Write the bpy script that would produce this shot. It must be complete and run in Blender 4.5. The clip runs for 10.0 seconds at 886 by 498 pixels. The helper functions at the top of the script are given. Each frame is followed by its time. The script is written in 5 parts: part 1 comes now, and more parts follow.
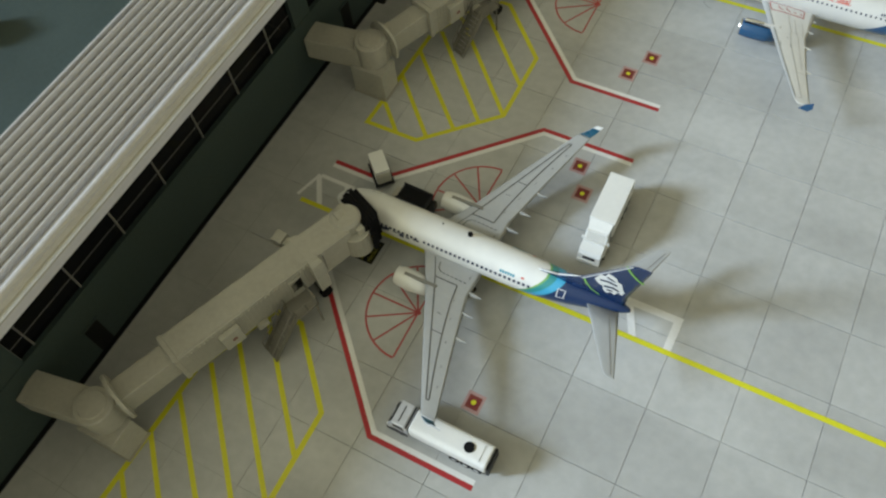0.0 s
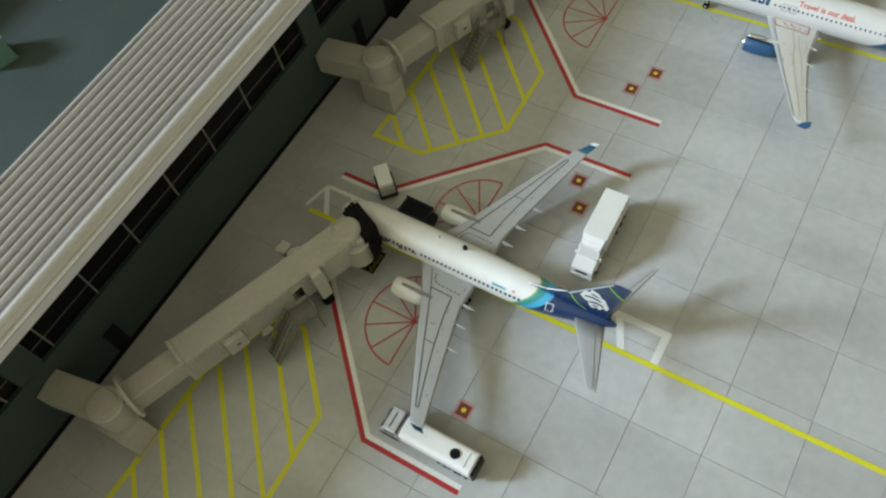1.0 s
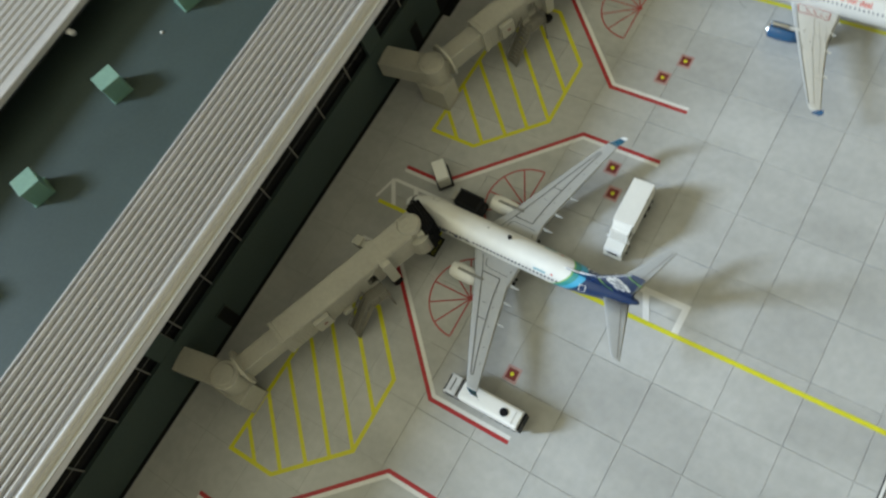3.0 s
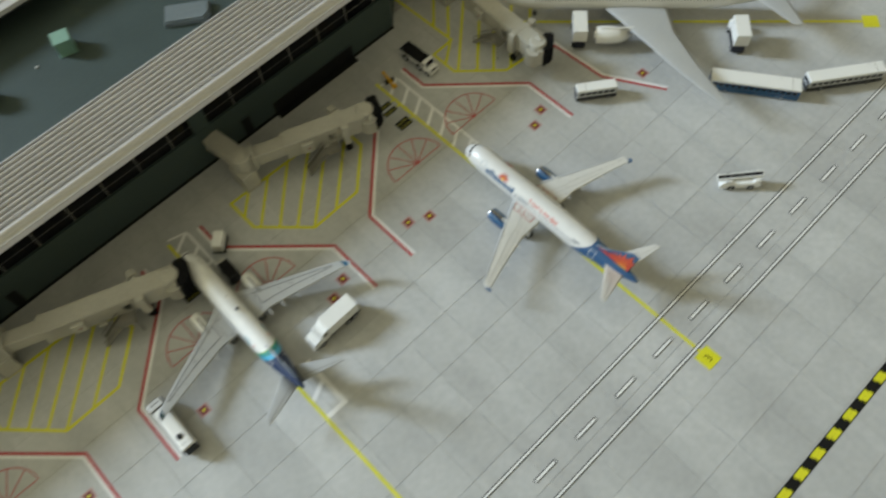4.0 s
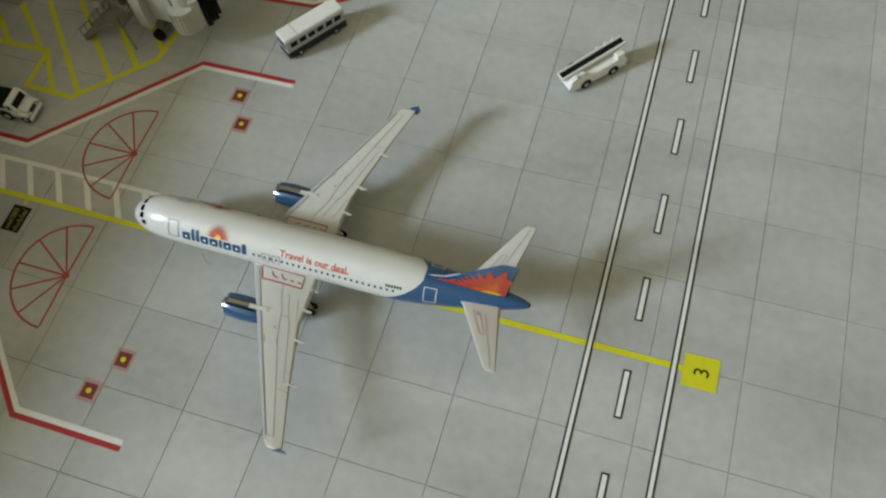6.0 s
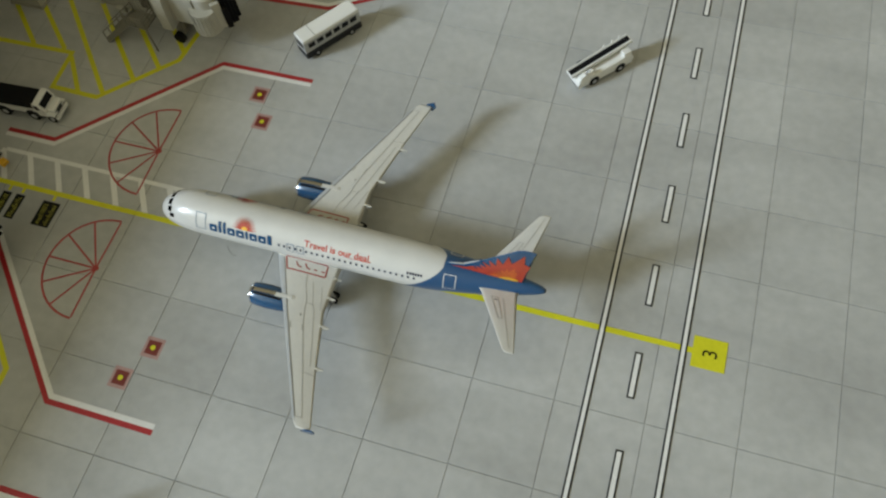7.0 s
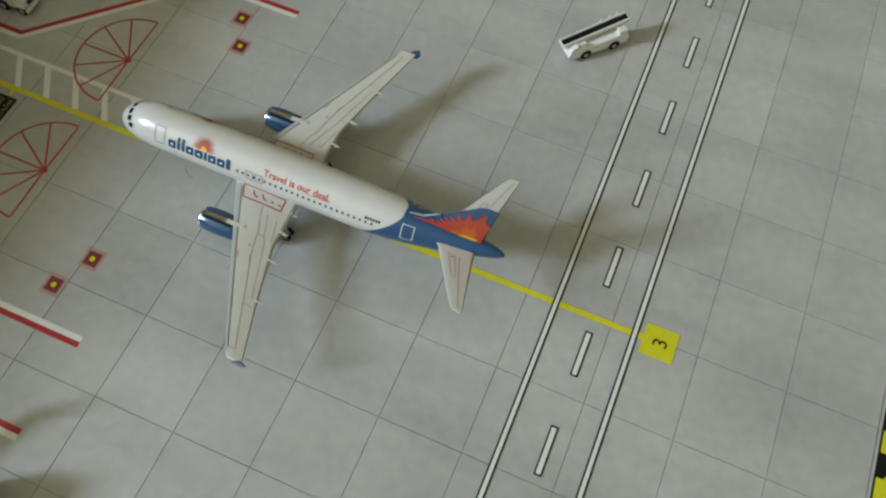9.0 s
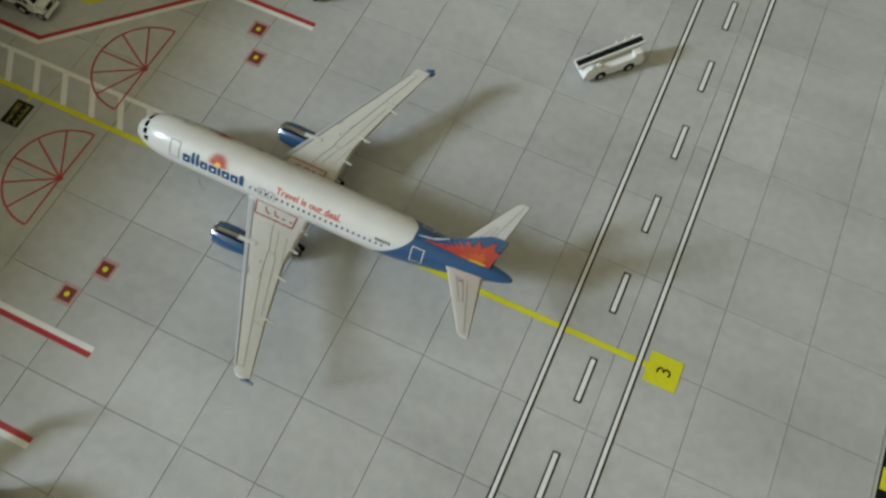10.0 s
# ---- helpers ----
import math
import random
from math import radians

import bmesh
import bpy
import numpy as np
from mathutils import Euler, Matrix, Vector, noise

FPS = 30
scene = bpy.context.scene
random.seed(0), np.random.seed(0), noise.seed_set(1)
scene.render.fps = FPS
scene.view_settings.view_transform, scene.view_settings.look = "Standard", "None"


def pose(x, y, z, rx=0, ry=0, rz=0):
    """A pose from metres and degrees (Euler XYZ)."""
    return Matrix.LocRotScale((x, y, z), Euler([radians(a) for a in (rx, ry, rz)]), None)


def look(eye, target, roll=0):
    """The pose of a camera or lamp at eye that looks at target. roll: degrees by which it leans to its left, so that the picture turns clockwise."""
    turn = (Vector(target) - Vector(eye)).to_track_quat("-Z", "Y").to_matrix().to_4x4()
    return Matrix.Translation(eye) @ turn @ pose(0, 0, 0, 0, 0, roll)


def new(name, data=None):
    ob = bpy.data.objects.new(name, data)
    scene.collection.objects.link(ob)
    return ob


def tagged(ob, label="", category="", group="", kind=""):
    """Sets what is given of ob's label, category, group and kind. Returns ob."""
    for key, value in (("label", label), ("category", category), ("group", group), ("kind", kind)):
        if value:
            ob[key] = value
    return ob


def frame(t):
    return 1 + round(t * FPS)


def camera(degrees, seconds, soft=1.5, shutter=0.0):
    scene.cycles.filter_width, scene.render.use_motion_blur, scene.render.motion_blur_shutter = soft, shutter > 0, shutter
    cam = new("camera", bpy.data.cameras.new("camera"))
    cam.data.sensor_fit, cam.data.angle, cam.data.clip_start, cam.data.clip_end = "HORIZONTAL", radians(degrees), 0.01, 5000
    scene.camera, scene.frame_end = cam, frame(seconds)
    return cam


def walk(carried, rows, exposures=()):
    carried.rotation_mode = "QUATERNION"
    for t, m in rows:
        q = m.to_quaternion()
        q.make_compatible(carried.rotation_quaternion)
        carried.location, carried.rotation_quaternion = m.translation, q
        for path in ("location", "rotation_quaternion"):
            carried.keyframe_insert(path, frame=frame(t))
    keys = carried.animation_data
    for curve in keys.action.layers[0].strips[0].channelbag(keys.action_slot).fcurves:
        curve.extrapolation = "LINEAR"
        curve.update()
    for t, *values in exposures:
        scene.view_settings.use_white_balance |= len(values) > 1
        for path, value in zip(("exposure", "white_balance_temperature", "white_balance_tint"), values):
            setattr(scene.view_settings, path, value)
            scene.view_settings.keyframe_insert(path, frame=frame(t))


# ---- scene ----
# ---- camera ----
cam = camera(58.97, 10.0, soft=2.3, shutter=0.4)
# seconds, eye (cm), turn (quaternion)
PATH = [
    (0, -6.472, -20.472, 18.005, 0.93910, 0.24415, 0.09666, 0.22168),
    (0.5, -5.990, -20.237, 18.463, 0.93911, 0.23744, 0.11466, 0.22033),
    (1, -5.291, -19.762, 18.795, 0.93527, 0.23391, 0.12178, 0.23606),
    (1.5, -4.851, -19.504, 19.580, 0.93343, 0.22856, 0.12650, 0.24590),
    (2, -4.592, -19.548, 22.016, 0.94372, 0.18303, 0.14530, 0.23405),
    (2.5, -4.162, -18.775, 21.445, 0.94679, 0.16325, 0.16441, 0.22339),
    (2.7, -4.102, -18.815, 21.515, 0.94725, 0.16557, 0.16650, 0.21812),
    (3.8, -0.976, -15.431, 28.759, 0.90656, 0.17824, 0.12555, 0.36140),
    (4, 3.545, -13.318, 29.253, 0.89681, 0.20736, 0.11441, 0.37369),
    (4.2, 2.542, -11.031, 23.635, 0.92255, 0.19931, 0.12972, 0.30389),
    (4.5, 0.042, -8.592, 18.567, 0.94118, 0.20581, 0.11018, 0.24431),
    (5, -0.202, -8.154, 17.536, 0.94909, 0.21400, 0.10981, 0.20340),
    (5.5, -0.045, -6.271, 15.425, 0.96054, 0.21639, 0.08238, 0.15414),
    (5.7, -0.222, -6.059, 15.852, 0.96351, 0.21819, 0.06966, 0.13855),
    (6.8, -0.336, -6.646, 16.685, 0.96251, 0.22513, 0.06615, 0.13609),
    (7, -0.520, -6.848, 16.835, 0.96301, 0.22485, 0.06650, 0.13276),
    (7.5, -0.152, -6.433, 17.112, 0.96793, 0.20805, 0.06300, 0.12590),
    (8, -0.111, -7.631, 15.867, 0.95684, 0.23459, 0.04661, 0.16510),
    (8.5, -0.255, -7.309, 15.712, 0.95644, 0.22401, 0.04300, 0.18221),
    (9, -0.113, -7.044, 16.072, 0.95474, 0.21981, 0.03361, 0.19757),
    (9.5, -0.343, -7.078, 16.098, 0.95477, 0.20604, 0.04170, 0.21028),
    (10, -0.404, -6.432, 16.543, 0.95345, 0.21007, 0.03363, 0.21371),
]
K = 0.01          # the models are laid out in centimetres


def keyed(t, x, y, z, w, i, j, k):
    from mathutils import Quaternion
    return t, Matrix.Translation((x * K, y * K, z * K)) @ Quaternion((w, i, j, k)).to_matrix().to_4x4()


walk(cam, [keyed(*row) for row in PATH], exposures=[(0.0, -0.09, 6240, 15), (2.7, -0.06, 6160, 15), (4.2, -0.18, 6400, 15), (5.0, -0.36, 6530, 15), (5.5, -0.42, 6550, 15), (7.5, -0.45, 6550, 15), (10.0, -0.56, 6540, 15)])

# ---- world and light ----
world = bpy.data.worlds.new("world")
scene.world = world
world.use_nodes = True
sky = world.node_tree.nodes.new("ShaderNodeTexSky")
sky.sky_type, sky.sun_disc = "NISHITA", False
sky.sun_elevation, sky.sun_rotation = radians(27), radians(228)
world.node_tree.links.new(sky.outputs["Color"], world.node_tree.nodes["Background"].inputs["Color"])
world.node_tree.nodes["Background"].inputs["Strength"].default_value = 0.1


def window_light(name, power, color, sx, sy, eye, target):
    data = bpy.data.lights.new(name, "AREA")
    data.shape, data.size, data.size_y, data.energy, data.color = "RECTANGLE", sx, sy, power, color
    ob = new(name, data)
    ob.matrix_world = look(eye, target)
    return ob


window_light("window_light", 220.0, (0.72, 0.89, 1.0), 0.56, 0.84, (-2.52, -1.72, 1.58), (0.0, -1.72, 1.58))

# ---- materials ----


def nodes_of(name):
    m = bpy.data.materials.new(name)
    m.use_nodes = True
    return m, m.node_tree, m.node_tree.nodes["Principled BSDF"]


def surface(name, color, rough=0.5, metal=0.0, vary=0.12, scale=120.0, fine=900.0, bump=0.06, random_tone=0.0, coat=0.0, spec=0.5, streak=0.0):
    """A surface with stains at one scale, grain at another, and a fine relief."""
    m, tree, bsdf = nodes_of(name)
    n, l = tree.nodes, tree.links
    where = n.new("ShaderNodeTexCoord")
    big, small = n.new("ShaderNodeTexNoise"), n.new("ShaderNodeTexNoise")
    big.inputs["Scale"].default_value, big.inputs["Detail"].default_value = scale, 4
    small.inputs["Scale"].default_value, small.inputs["Detail"].default_value = fine, 3
    l.new(where.outputs["Object"], big.inputs["Vector"])
    l.new(where.outputs["Object"], small.inputs["Vector"])
    total = n.new("ShaderNodeMath")
    total.operation = "ADD"
    l.new(big.outputs["Fac"], total.inputs[0])
    l.new(small.outputs["Fac"], total.inputs[1])
    ramp = n.new("ShaderNodeMapRange")
    ramp.inputs["From Min"].default_value, ramp.inputs["From Max"].default_value = 0.6, 1.4
    ramp.inputs["To Min"].default_value, ramp.inputs["To Max"].default_value = 1 - vary, 1 + vary
    l.new(total.outputs[0], ramp.inputs["Value"])
    value = ramp.outputs["Result"]
    if streak:
        # one print over many pieces: noise by place, with pale scuffs along the sheet
        place = n.new("ShaderNodeNewGeometry")
        l.new(place.outputs["Position"], big.inputs["Vector"])
        l.new(place.outputs["Position"], small.inputs["Vector"])
        stretch = n.new("ShaderNodeMapping")
        stretch.inputs["Scale"].default_value = (9.0, 42.0, 9.0)
        stretch.inputs["Rotation"].default_value = (0.0, 0.0, 0.35)
        l.new(place.outputs["Position"], stretch.inputs["Vector"])
        scuff = n.new("ShaderNodeTexNoise")
        scuff.inputs["Scale"].default_value, scuff.inputs["Detail"].default_value = 1.0, 6
        scuff.inputs["Distortion"].default_value = 0.6
        l.new(stretch.outputs["Vector"], scuff.inputs["Vector"])
        pale = n.new("ShaderNodeMapRange")
        pale.inputs["From Min"].default_value, pale.inputs["From Max"].default_value = 0.35, 0.68
        pale.inputs["To Min"].default_value, pale.inputs["To Max"].default_value = 1 - streak, 1 + streak
        l.new(scuff.outputs["Fac"], pale.inputs["Value"])
        wash = n.new("ShaderNodeMath")
        wash.operation = "MULTIPLY"
        l.new(value, wash.inputs[0])
        l.new(pale.outputs["Result"], wash.inputs[1])
        value = wash.outputs[0]
    if random_tone:
        info = n.new("ShaderNodeObjectInfo")
        tone = n.new("ShaderNodeMapRange")
        tone.inputs["To Min"].default_value, tone.inputs["To Max"].default_value = 1 - random_tone, 1 + random_tone
        l.new(info.outputs["Random"], tone.inputs["Value"])
        both = n.new("ShaderNodeMath")
        both.operation = "MULTIPLY"
        l.new(value, both.inputs[0])
        l.new(tone.outputs["Result"], both.inputs[1])
        value = both.outputs[0]
    mix = n.new("ShaderNodeVectorMath")
    mix.operation = "SCALE"
    mix.inputs[0].default_value = color
    l.new(value, mix.inputs["Scale"])
    l.new(mix.outputs["Vector"], bsdf.inputs["Base Color"])
    bsdf.inputs["Metallic"].default_value = metal
    bsdf.inputs["Specular IOR Level"].default_value = spec
    bsdf.inputs["Coat Weight"].default_value = coat
    gloss = n.new("ShaderNodeMapRange")
    gloss.inputs["To Min"].default_value, gloss.inputs["To Max"].default_value = max(rough - 0.08, 0.02), min(rough + 0.08, 1)
    l.new(big.outputs["Fac"], gloss.inputs["Value"])
    l.new(gloss.outputs["Result"], bsdf.inputs["Roughness"])
    if bump:
        relief = n.new("ShaderNodeBump")
        relief.inputs["Strength"].default_value, relief.inputs["Distance"].default_value = bump, 0.0004
        l.new(small.outputs["Fac"], relief.inputs["Height"])
        l.new(relief.outputs["Normal"], bsdf.inputs["Normal"])
    return m


def banded(name, bands, lean, curve, top, rough=0.28):
    """Gloss paint that changes colour along the hull. bands: (station in cm, colour) from there aft; the edges run forward
    below the height top, by lean cm per cm and by curve cm per cm squared."""
    m, tree, bsdf = nodes_of(name)
    n, l = tree.nodes, tree.links
    where = n.new("ShaderNodeTexCoord")
    split = n.new("ShaderNodeSeparateXYZ")
    l.new(where.outputs["Object"], split.inputs[0])

    def sums(op, a, b):
        node = n.new("ShaderNodeMath")
        node.operation = op
        for socket, v in zip(node.inputs, (a, b)):
            if isinstance(v, (int, float)):
                socket.default_value = v
            else:
                l.new(v, socket)
        return node.outputs[0]

    x = sums("MULTIPLY", split.outputs["X"], 100.0)
    down = sums("MAXIMUM", sums("SUBTRACT", top, sums("MULTIPLY", split.outputs["Z"], 100.0)), 0.0)
    x = sums("ADD", x, sums("MULTIPLY", down, lean))
    x = sums("ADD", x, sums("MULTIPLY", sums("MULTIPLY", down, down), curve))
    color = None
    for start, rgb in bands:
        if color is None:
            color = n.new("ShaderNodeRGB").outputs[0]
            color.default_value = (*rgb, 1)
            continue
        mix = n.new("ShaderNodeMix")
        mix.data_type = "RGBA"
        edge = n.new("ShaderNodeMapRange")
        edge.inputs["From Min"].default_value, edge.inputs["From Max"].default_value = start - 0.012, start + 0.012
        l.new(x, edge.inputs["Value"])
        l.new(edge.outputs["Result"], mix.inputs["Factor"])
        l.new(color, mix.inputs["A"])
        mix.inputs["B"].default_value = (*rgb, 1)
        color = mix.outputs["Result"]
    grain = n.new("ShaderNodeTexNoise")
    grain.inputs["Scale"].default_value = 260
    l.new(where.outputs["Object"], grain.inputs["Vector"])
    tone = n.new("ShaderNodeMapRange")
    tone.inputs["To Min"].default_value, tone.inputs["To Max"].default_value = 0.93, 1.07
    l.new(grain.outputs["Fac"], tone.inputs["Value"])
    out = n.new("ShaderNodeVectorMath")
    out.operation = "SCALE"
    l.new(color, out.inputs[0])
    l.new(tone.outputs["Result"], out.inputs["Scale"])
    l.new(out.outputs["Vector"], bsdf.inputs["Base Color"])
    bsdf.inputs["Roughness"].default_value = rough
    bsdf.inputs["Coat Weight"].default_value = 0.25
    return m


WHITE = (0.68, 0.68, 0.66)
M_SLAB = surface("apron concrete print", (0.40, 0.405, 0.40), 0.42, vary=0.11, scale=48, fine=380, bump=0.06, random_tone=0.05, streak=0.11)
M_JOINT = surface("joint print", (0.30, 0.30, 0.287), 0.6, vary=0.38, scale=45, fine=260)
M_YELLOW = surface("yellow marking print", (0.58, 0.56, 0.015), 0.42, vary=0.07)
M_WHITELINE = surface("white marking print", (0.68, 0.68, 0.67), 0.42, vary=0.07)
M_RED = surface("red marking print", (0.36, 0.020, 0.026), 0.42, vary=0.08)
M_THINRED = surface("thin red marking print", (0.40, 0.06, 0.06), 0.42, vary=0.08)
M_SQUARE = surface("brick red marking print", (0.17, 0.028, 0.022), 0.45)
M_LID = surface("pale mint lid", (0.165, 0.285, 0.23), 0.4)
M_DARKRED = surface("dark red marking print", (0.16, 0.022, 0.02), 0.45)
M_PINK = surface("faded red marking print", (0.40, 0.25, 0.235), 0.45)
M_BLACK = surface("black print and doorway dark", (0.008, 0.008, 0.008), 0.6, spec=0.15)
M_CREAM = surface("cream moulded plastic", (0.375, 0.362, 0.312), 0.5, vary=0.10, bump=0.12)
# darker cream; on the roof edge channel it paints in shade
M_CREAM_DARK = surface("darker cream plastic and channel shade", (0.345, 0.325, 0.27), 0.55, vary=0.08)
M_RUBBER = surface("black rubber", (0.006, 0.006, 0.007), 0.7, spec=0.12)
M_GREYSTAIR = surface("grey metal stair", (0.165, 0.155, 0.13), 0.55)
M_WHITE = surface("white enamel", WHITE, 0.3, vary=0.03, coat=0.2)
M_HULL = surface("white hull paint", WHITE, 0.22, vary=0.03, coat=0.3, bump=0.02)
M_WING = surface("grey wing paint", (0.365, 0.372, 0.372), 0.33, vary=0.05, bump=0.02)
M_CREAMWING = surface("cream wing paint", (0.53, 0.52, 0.485), 0.33, vary=0.05, bump=0.02)
M_PANEL = surface("panel line", (0.06, 0.06, 0.057), 0.5)
M_PALEPANEL = surface("pale panel line and pylon shade", (0.19, 0.185, 0.165), 0.5)
M_FAINT = surface("faint panel line", (0.30, 0.29, 0.265), 0.5)
M_REDPANEL = surface("red walkway line", (0.36, 0.045, 0.04), 0.5)
M_GLASS = surface("dark glazing", (0.004, 0.004, 0.005), 0.15, vary=0.05, bump=0, spec=0.14)
M_WINDOW = surface("dark blue cabin window", (0.02, 0.03, 0.07), 0.3)
M_CHROME = surface("polished metal", (0.75, 0.76, 0.78), 0.15, metal=1.0, vary=0.04, bump=0)
M_BLUE = surface("blue hull paint", (0.014, 0.07, 0.165), 0.25, vary=0.06, coat=0.3)
M_NAVY = surface("navy hull paint", (0.006, 0.024, 0.085), 0.25, vary=0.06, coat=0.3)
M_WINGLET = surface("dark teal paint", (0.010, 0.075, 0.13), 0.3)
M_TEAL = surface("teal paint", (0.02, 0.30, 0.42), 0.3)
M_LIME = surface("lime paint", (0.20, 0.42, 0.06), 0.3)
M_ORANGE = surface("orange red paint", (0.46, 0.050, 0.018), 0.3, vary=0.2, scale=260)
M_DIM = surface("dull yellow print", (0.30, 0.28, 0.03), 0.5)
M_HATCH = surface("pale slate hatch housing", (0.115, 0.14, 0.15), 0.5)
M_SKYLINE = surface("blue grey outline print", (0.10, 0.17, 0.26), 0.4)
M_SUN = surface("bright orange paint", (0.56, 0.11, 0.014), 0.3, vary=0.2, scale=260)
M_GOLD = surface("golden yellow paint", (0.80, 0.42, 0.02), 0.3)
M_REDTEXT = surface("red lettering", (0.55, 0.05, 0.03), 0.35)
M_DARK = surface("charcoal plastic and eaves shade", (0.018, 0.019, 0.022), 0.55, spec=0.25)
M_SILVER = surface("silver cab paint", (0.50, 0.51, 0.53), 0.35, metal=0.3)
M_AMBER = surface("amber yellow enamel", (0.62, 0.34, 0.02), 0.4)
M_WALLGREEN = surface("grey green painted wall", (0.037, 0.053, 0.049), 0.6, vary=0.12, scale=60, spec=0.25)
M_ROOFRIB = surface("off-white ribbed roofing", (0.53, 0.52, 0.52), 0.24, metal=0.25, vary=0.08, scale=30, bump=0.12)
# paler and cooler than the roofing, to imitate cool light on the face
M_FASCIA = surface("roof edge tinted pale lavender for cool light", (0.60, 0.59, 0.64), 0.4, vary=0.05, scale=30)
M_ROOF = surface("slate grey roof felt", (0.063, 0.065, 0.064), 0.55, vary=0.12, scale=40)
M_MULLION = surface("grey mullion", (0.16, 0.155, 0.14), 0.5)
M_MINT = surface("mint green roof box", (0.12, 0.225, 0.172), 0.45, vary=0.08)
M_ROOM = surface("warm white wall paint", (0.55, 0.475, 0.315), 0.8, vary=0.03, scale=3, fine=60)
M_TABLE = surface("brown wooden table", (0.22, 0.15, 0.09), 0.5, scale=12, fine=90)

# ---- mesh helpers (all in cm) ----


def part(name, bm, material, parent=None, label="", smooth=False, **tags):
    bmesh.ops.recalc_face_normals(bm, faces=bm.faces)
    bm.transform(Matrix.Scale(K, 4))
    mesh = bpy.data.meshes.new(name)
    for f in bm.faces:
        f.smooth = smooth
    bm.to_mesh(mesh)
    bm.free()
    mesh.materials.append(material)
    ob = new(name, mesh)
    ob.parent = parent
    if label or tags:
        tagged(ob, label, **tags)
    return ob


def thing(name, m, label, category, group=""):
    ob = new(name)
    ob.empty_display_size = 0.01
    ob.matrix_world = m
    return tagged(ob, label, category, group)


def at(x, y, z=0.0, rz=0.0):
    return pose(x * K, y * K, z * K, 0, 0, rz)


def box(x0, x1, y0, y1, z0, z1, bevel=0.0, bm=None):
    b = bmesh.new()
    bmesh.ops.create_cube(b, size=1.0, matrix=Matrix.LocRotScale(((x0 + x1) / 2, (y0 + y1) / 2, (z0 + z1) / 2), None, (x1 - x0, y1 - y0, z1 - z0)))
    if bevel:
        bmesh.ops.bevel(b, geom=b.edges[:], offset=bevel, segments=2, profile=0.6, affect="EDGES")
    return joined(bm, b)


def joined(bm, b):
    """b, or b added to bm."""
    if bm is None:
        return b
    mesh = bpy.data.meshes.new("spare")
    b.to_mesh(mesh)
    b.free()
    bm.from_mesh(mesh)
    bpy.data.meshes.remove(mesh)
    return bm


def rings(rows, bm=None, cap=True, closed=True):
    """A skin over rows of equally many points."""
    b = bmesh.new() if bm is None else bm
    vs = [[b.verts.new(p) for p in row] for row in rows]
    n = len(rows[0])
    for a, c in zip(vs, vs[1:]):
        for i in range(n if closed else n - 1):
            j = (i + 1) % n
            b.faces.new((a[i], a[j], c[j], c[i]))
    if cap and closed:
        b.faces.new(vs[0][::-1])
        b.faces.new(vs[-1])
    return b


def rod(p, q, r0, r1=None, n=12, bm=None):
    r1 = r0 if r1 is None else r1
    p, q = Vector(p), Vector(q)
    d = (q - p).normalized()
    u = d.orthogonal().normalized()
    v = d.cross(u)
    rows = [[c + r * (math.cos(2 * math.pi * i / n) * u + math.sin(2 * math.pi * i / n) * v) for i in range(n)] for c, r in ((p, r0), (q, r1))]
    return rings(rows, bm)


def prism(poly, z0, z1, bm=None):
    return rings([[(x, y, z0) for x, y in poly], [(x, y, z1) for x, y in poly]], bm)


def sheet(points, bm=None):
    b = bmesh.new() if bm is None else bm
    b.faces.new([b.verts.new(p) for p in points])
    return b


def ribbon(points, width, z=0.004, side=0.0, closed=False, bm=None):
    """A flat line of that width through the points, with mitred corners; side moves it to its left."""
    b = bmesh.new() if bm is None else bm
    pts = [Vector((p[0], p[1])) for p in points]
    n = len(pts)
    left, right = [], []
    for i, p in enumerate(pts):
        a = pts[i - 1] if i or closed else None
        c = pts[(i + 1) % n] if i < n - 1 or closed else None
        d1 = (p - a).normalized() if a is not None else (c - p).normalized()
        d2 = (c - p).normalized() if c is not None else d1
        t = (d1 + d2).normalized()
        nrm = Vector((-t.y, t.x))
        k = 1 / max(0.35, nrm.dot(Vector((-d1.y, d1.x))))
        left.append(b.verts.new((*(p + nrm * k * (side + width / 2)), z)))
        right.append(b.verts.new((*(p + nrm * k * (side - width / 2)), z)))
    for i in range(n if closed else n - 1):
        j = (i + 1) % n
        b.faces.new((right[i], right[j], left[j], left[i]))
    return b


def disc(x, y, r, z, n=20, bm=None):
    return sheet([(x + r * math.cos(2 * math.pi * i / n), y + r * math.sin(2 * math.pi * i / n), z) for i in range(n)], bm)


def patch(x0, x1, y0, y1, z, bm=None):
    return sheet([(x0, y0, z), (x1, y0, z), (x1, y1, z), (x0, y1, z)], bm)


# ---- room and table ----
ROOM = (-258, 200, -290, 170, -76, 275)


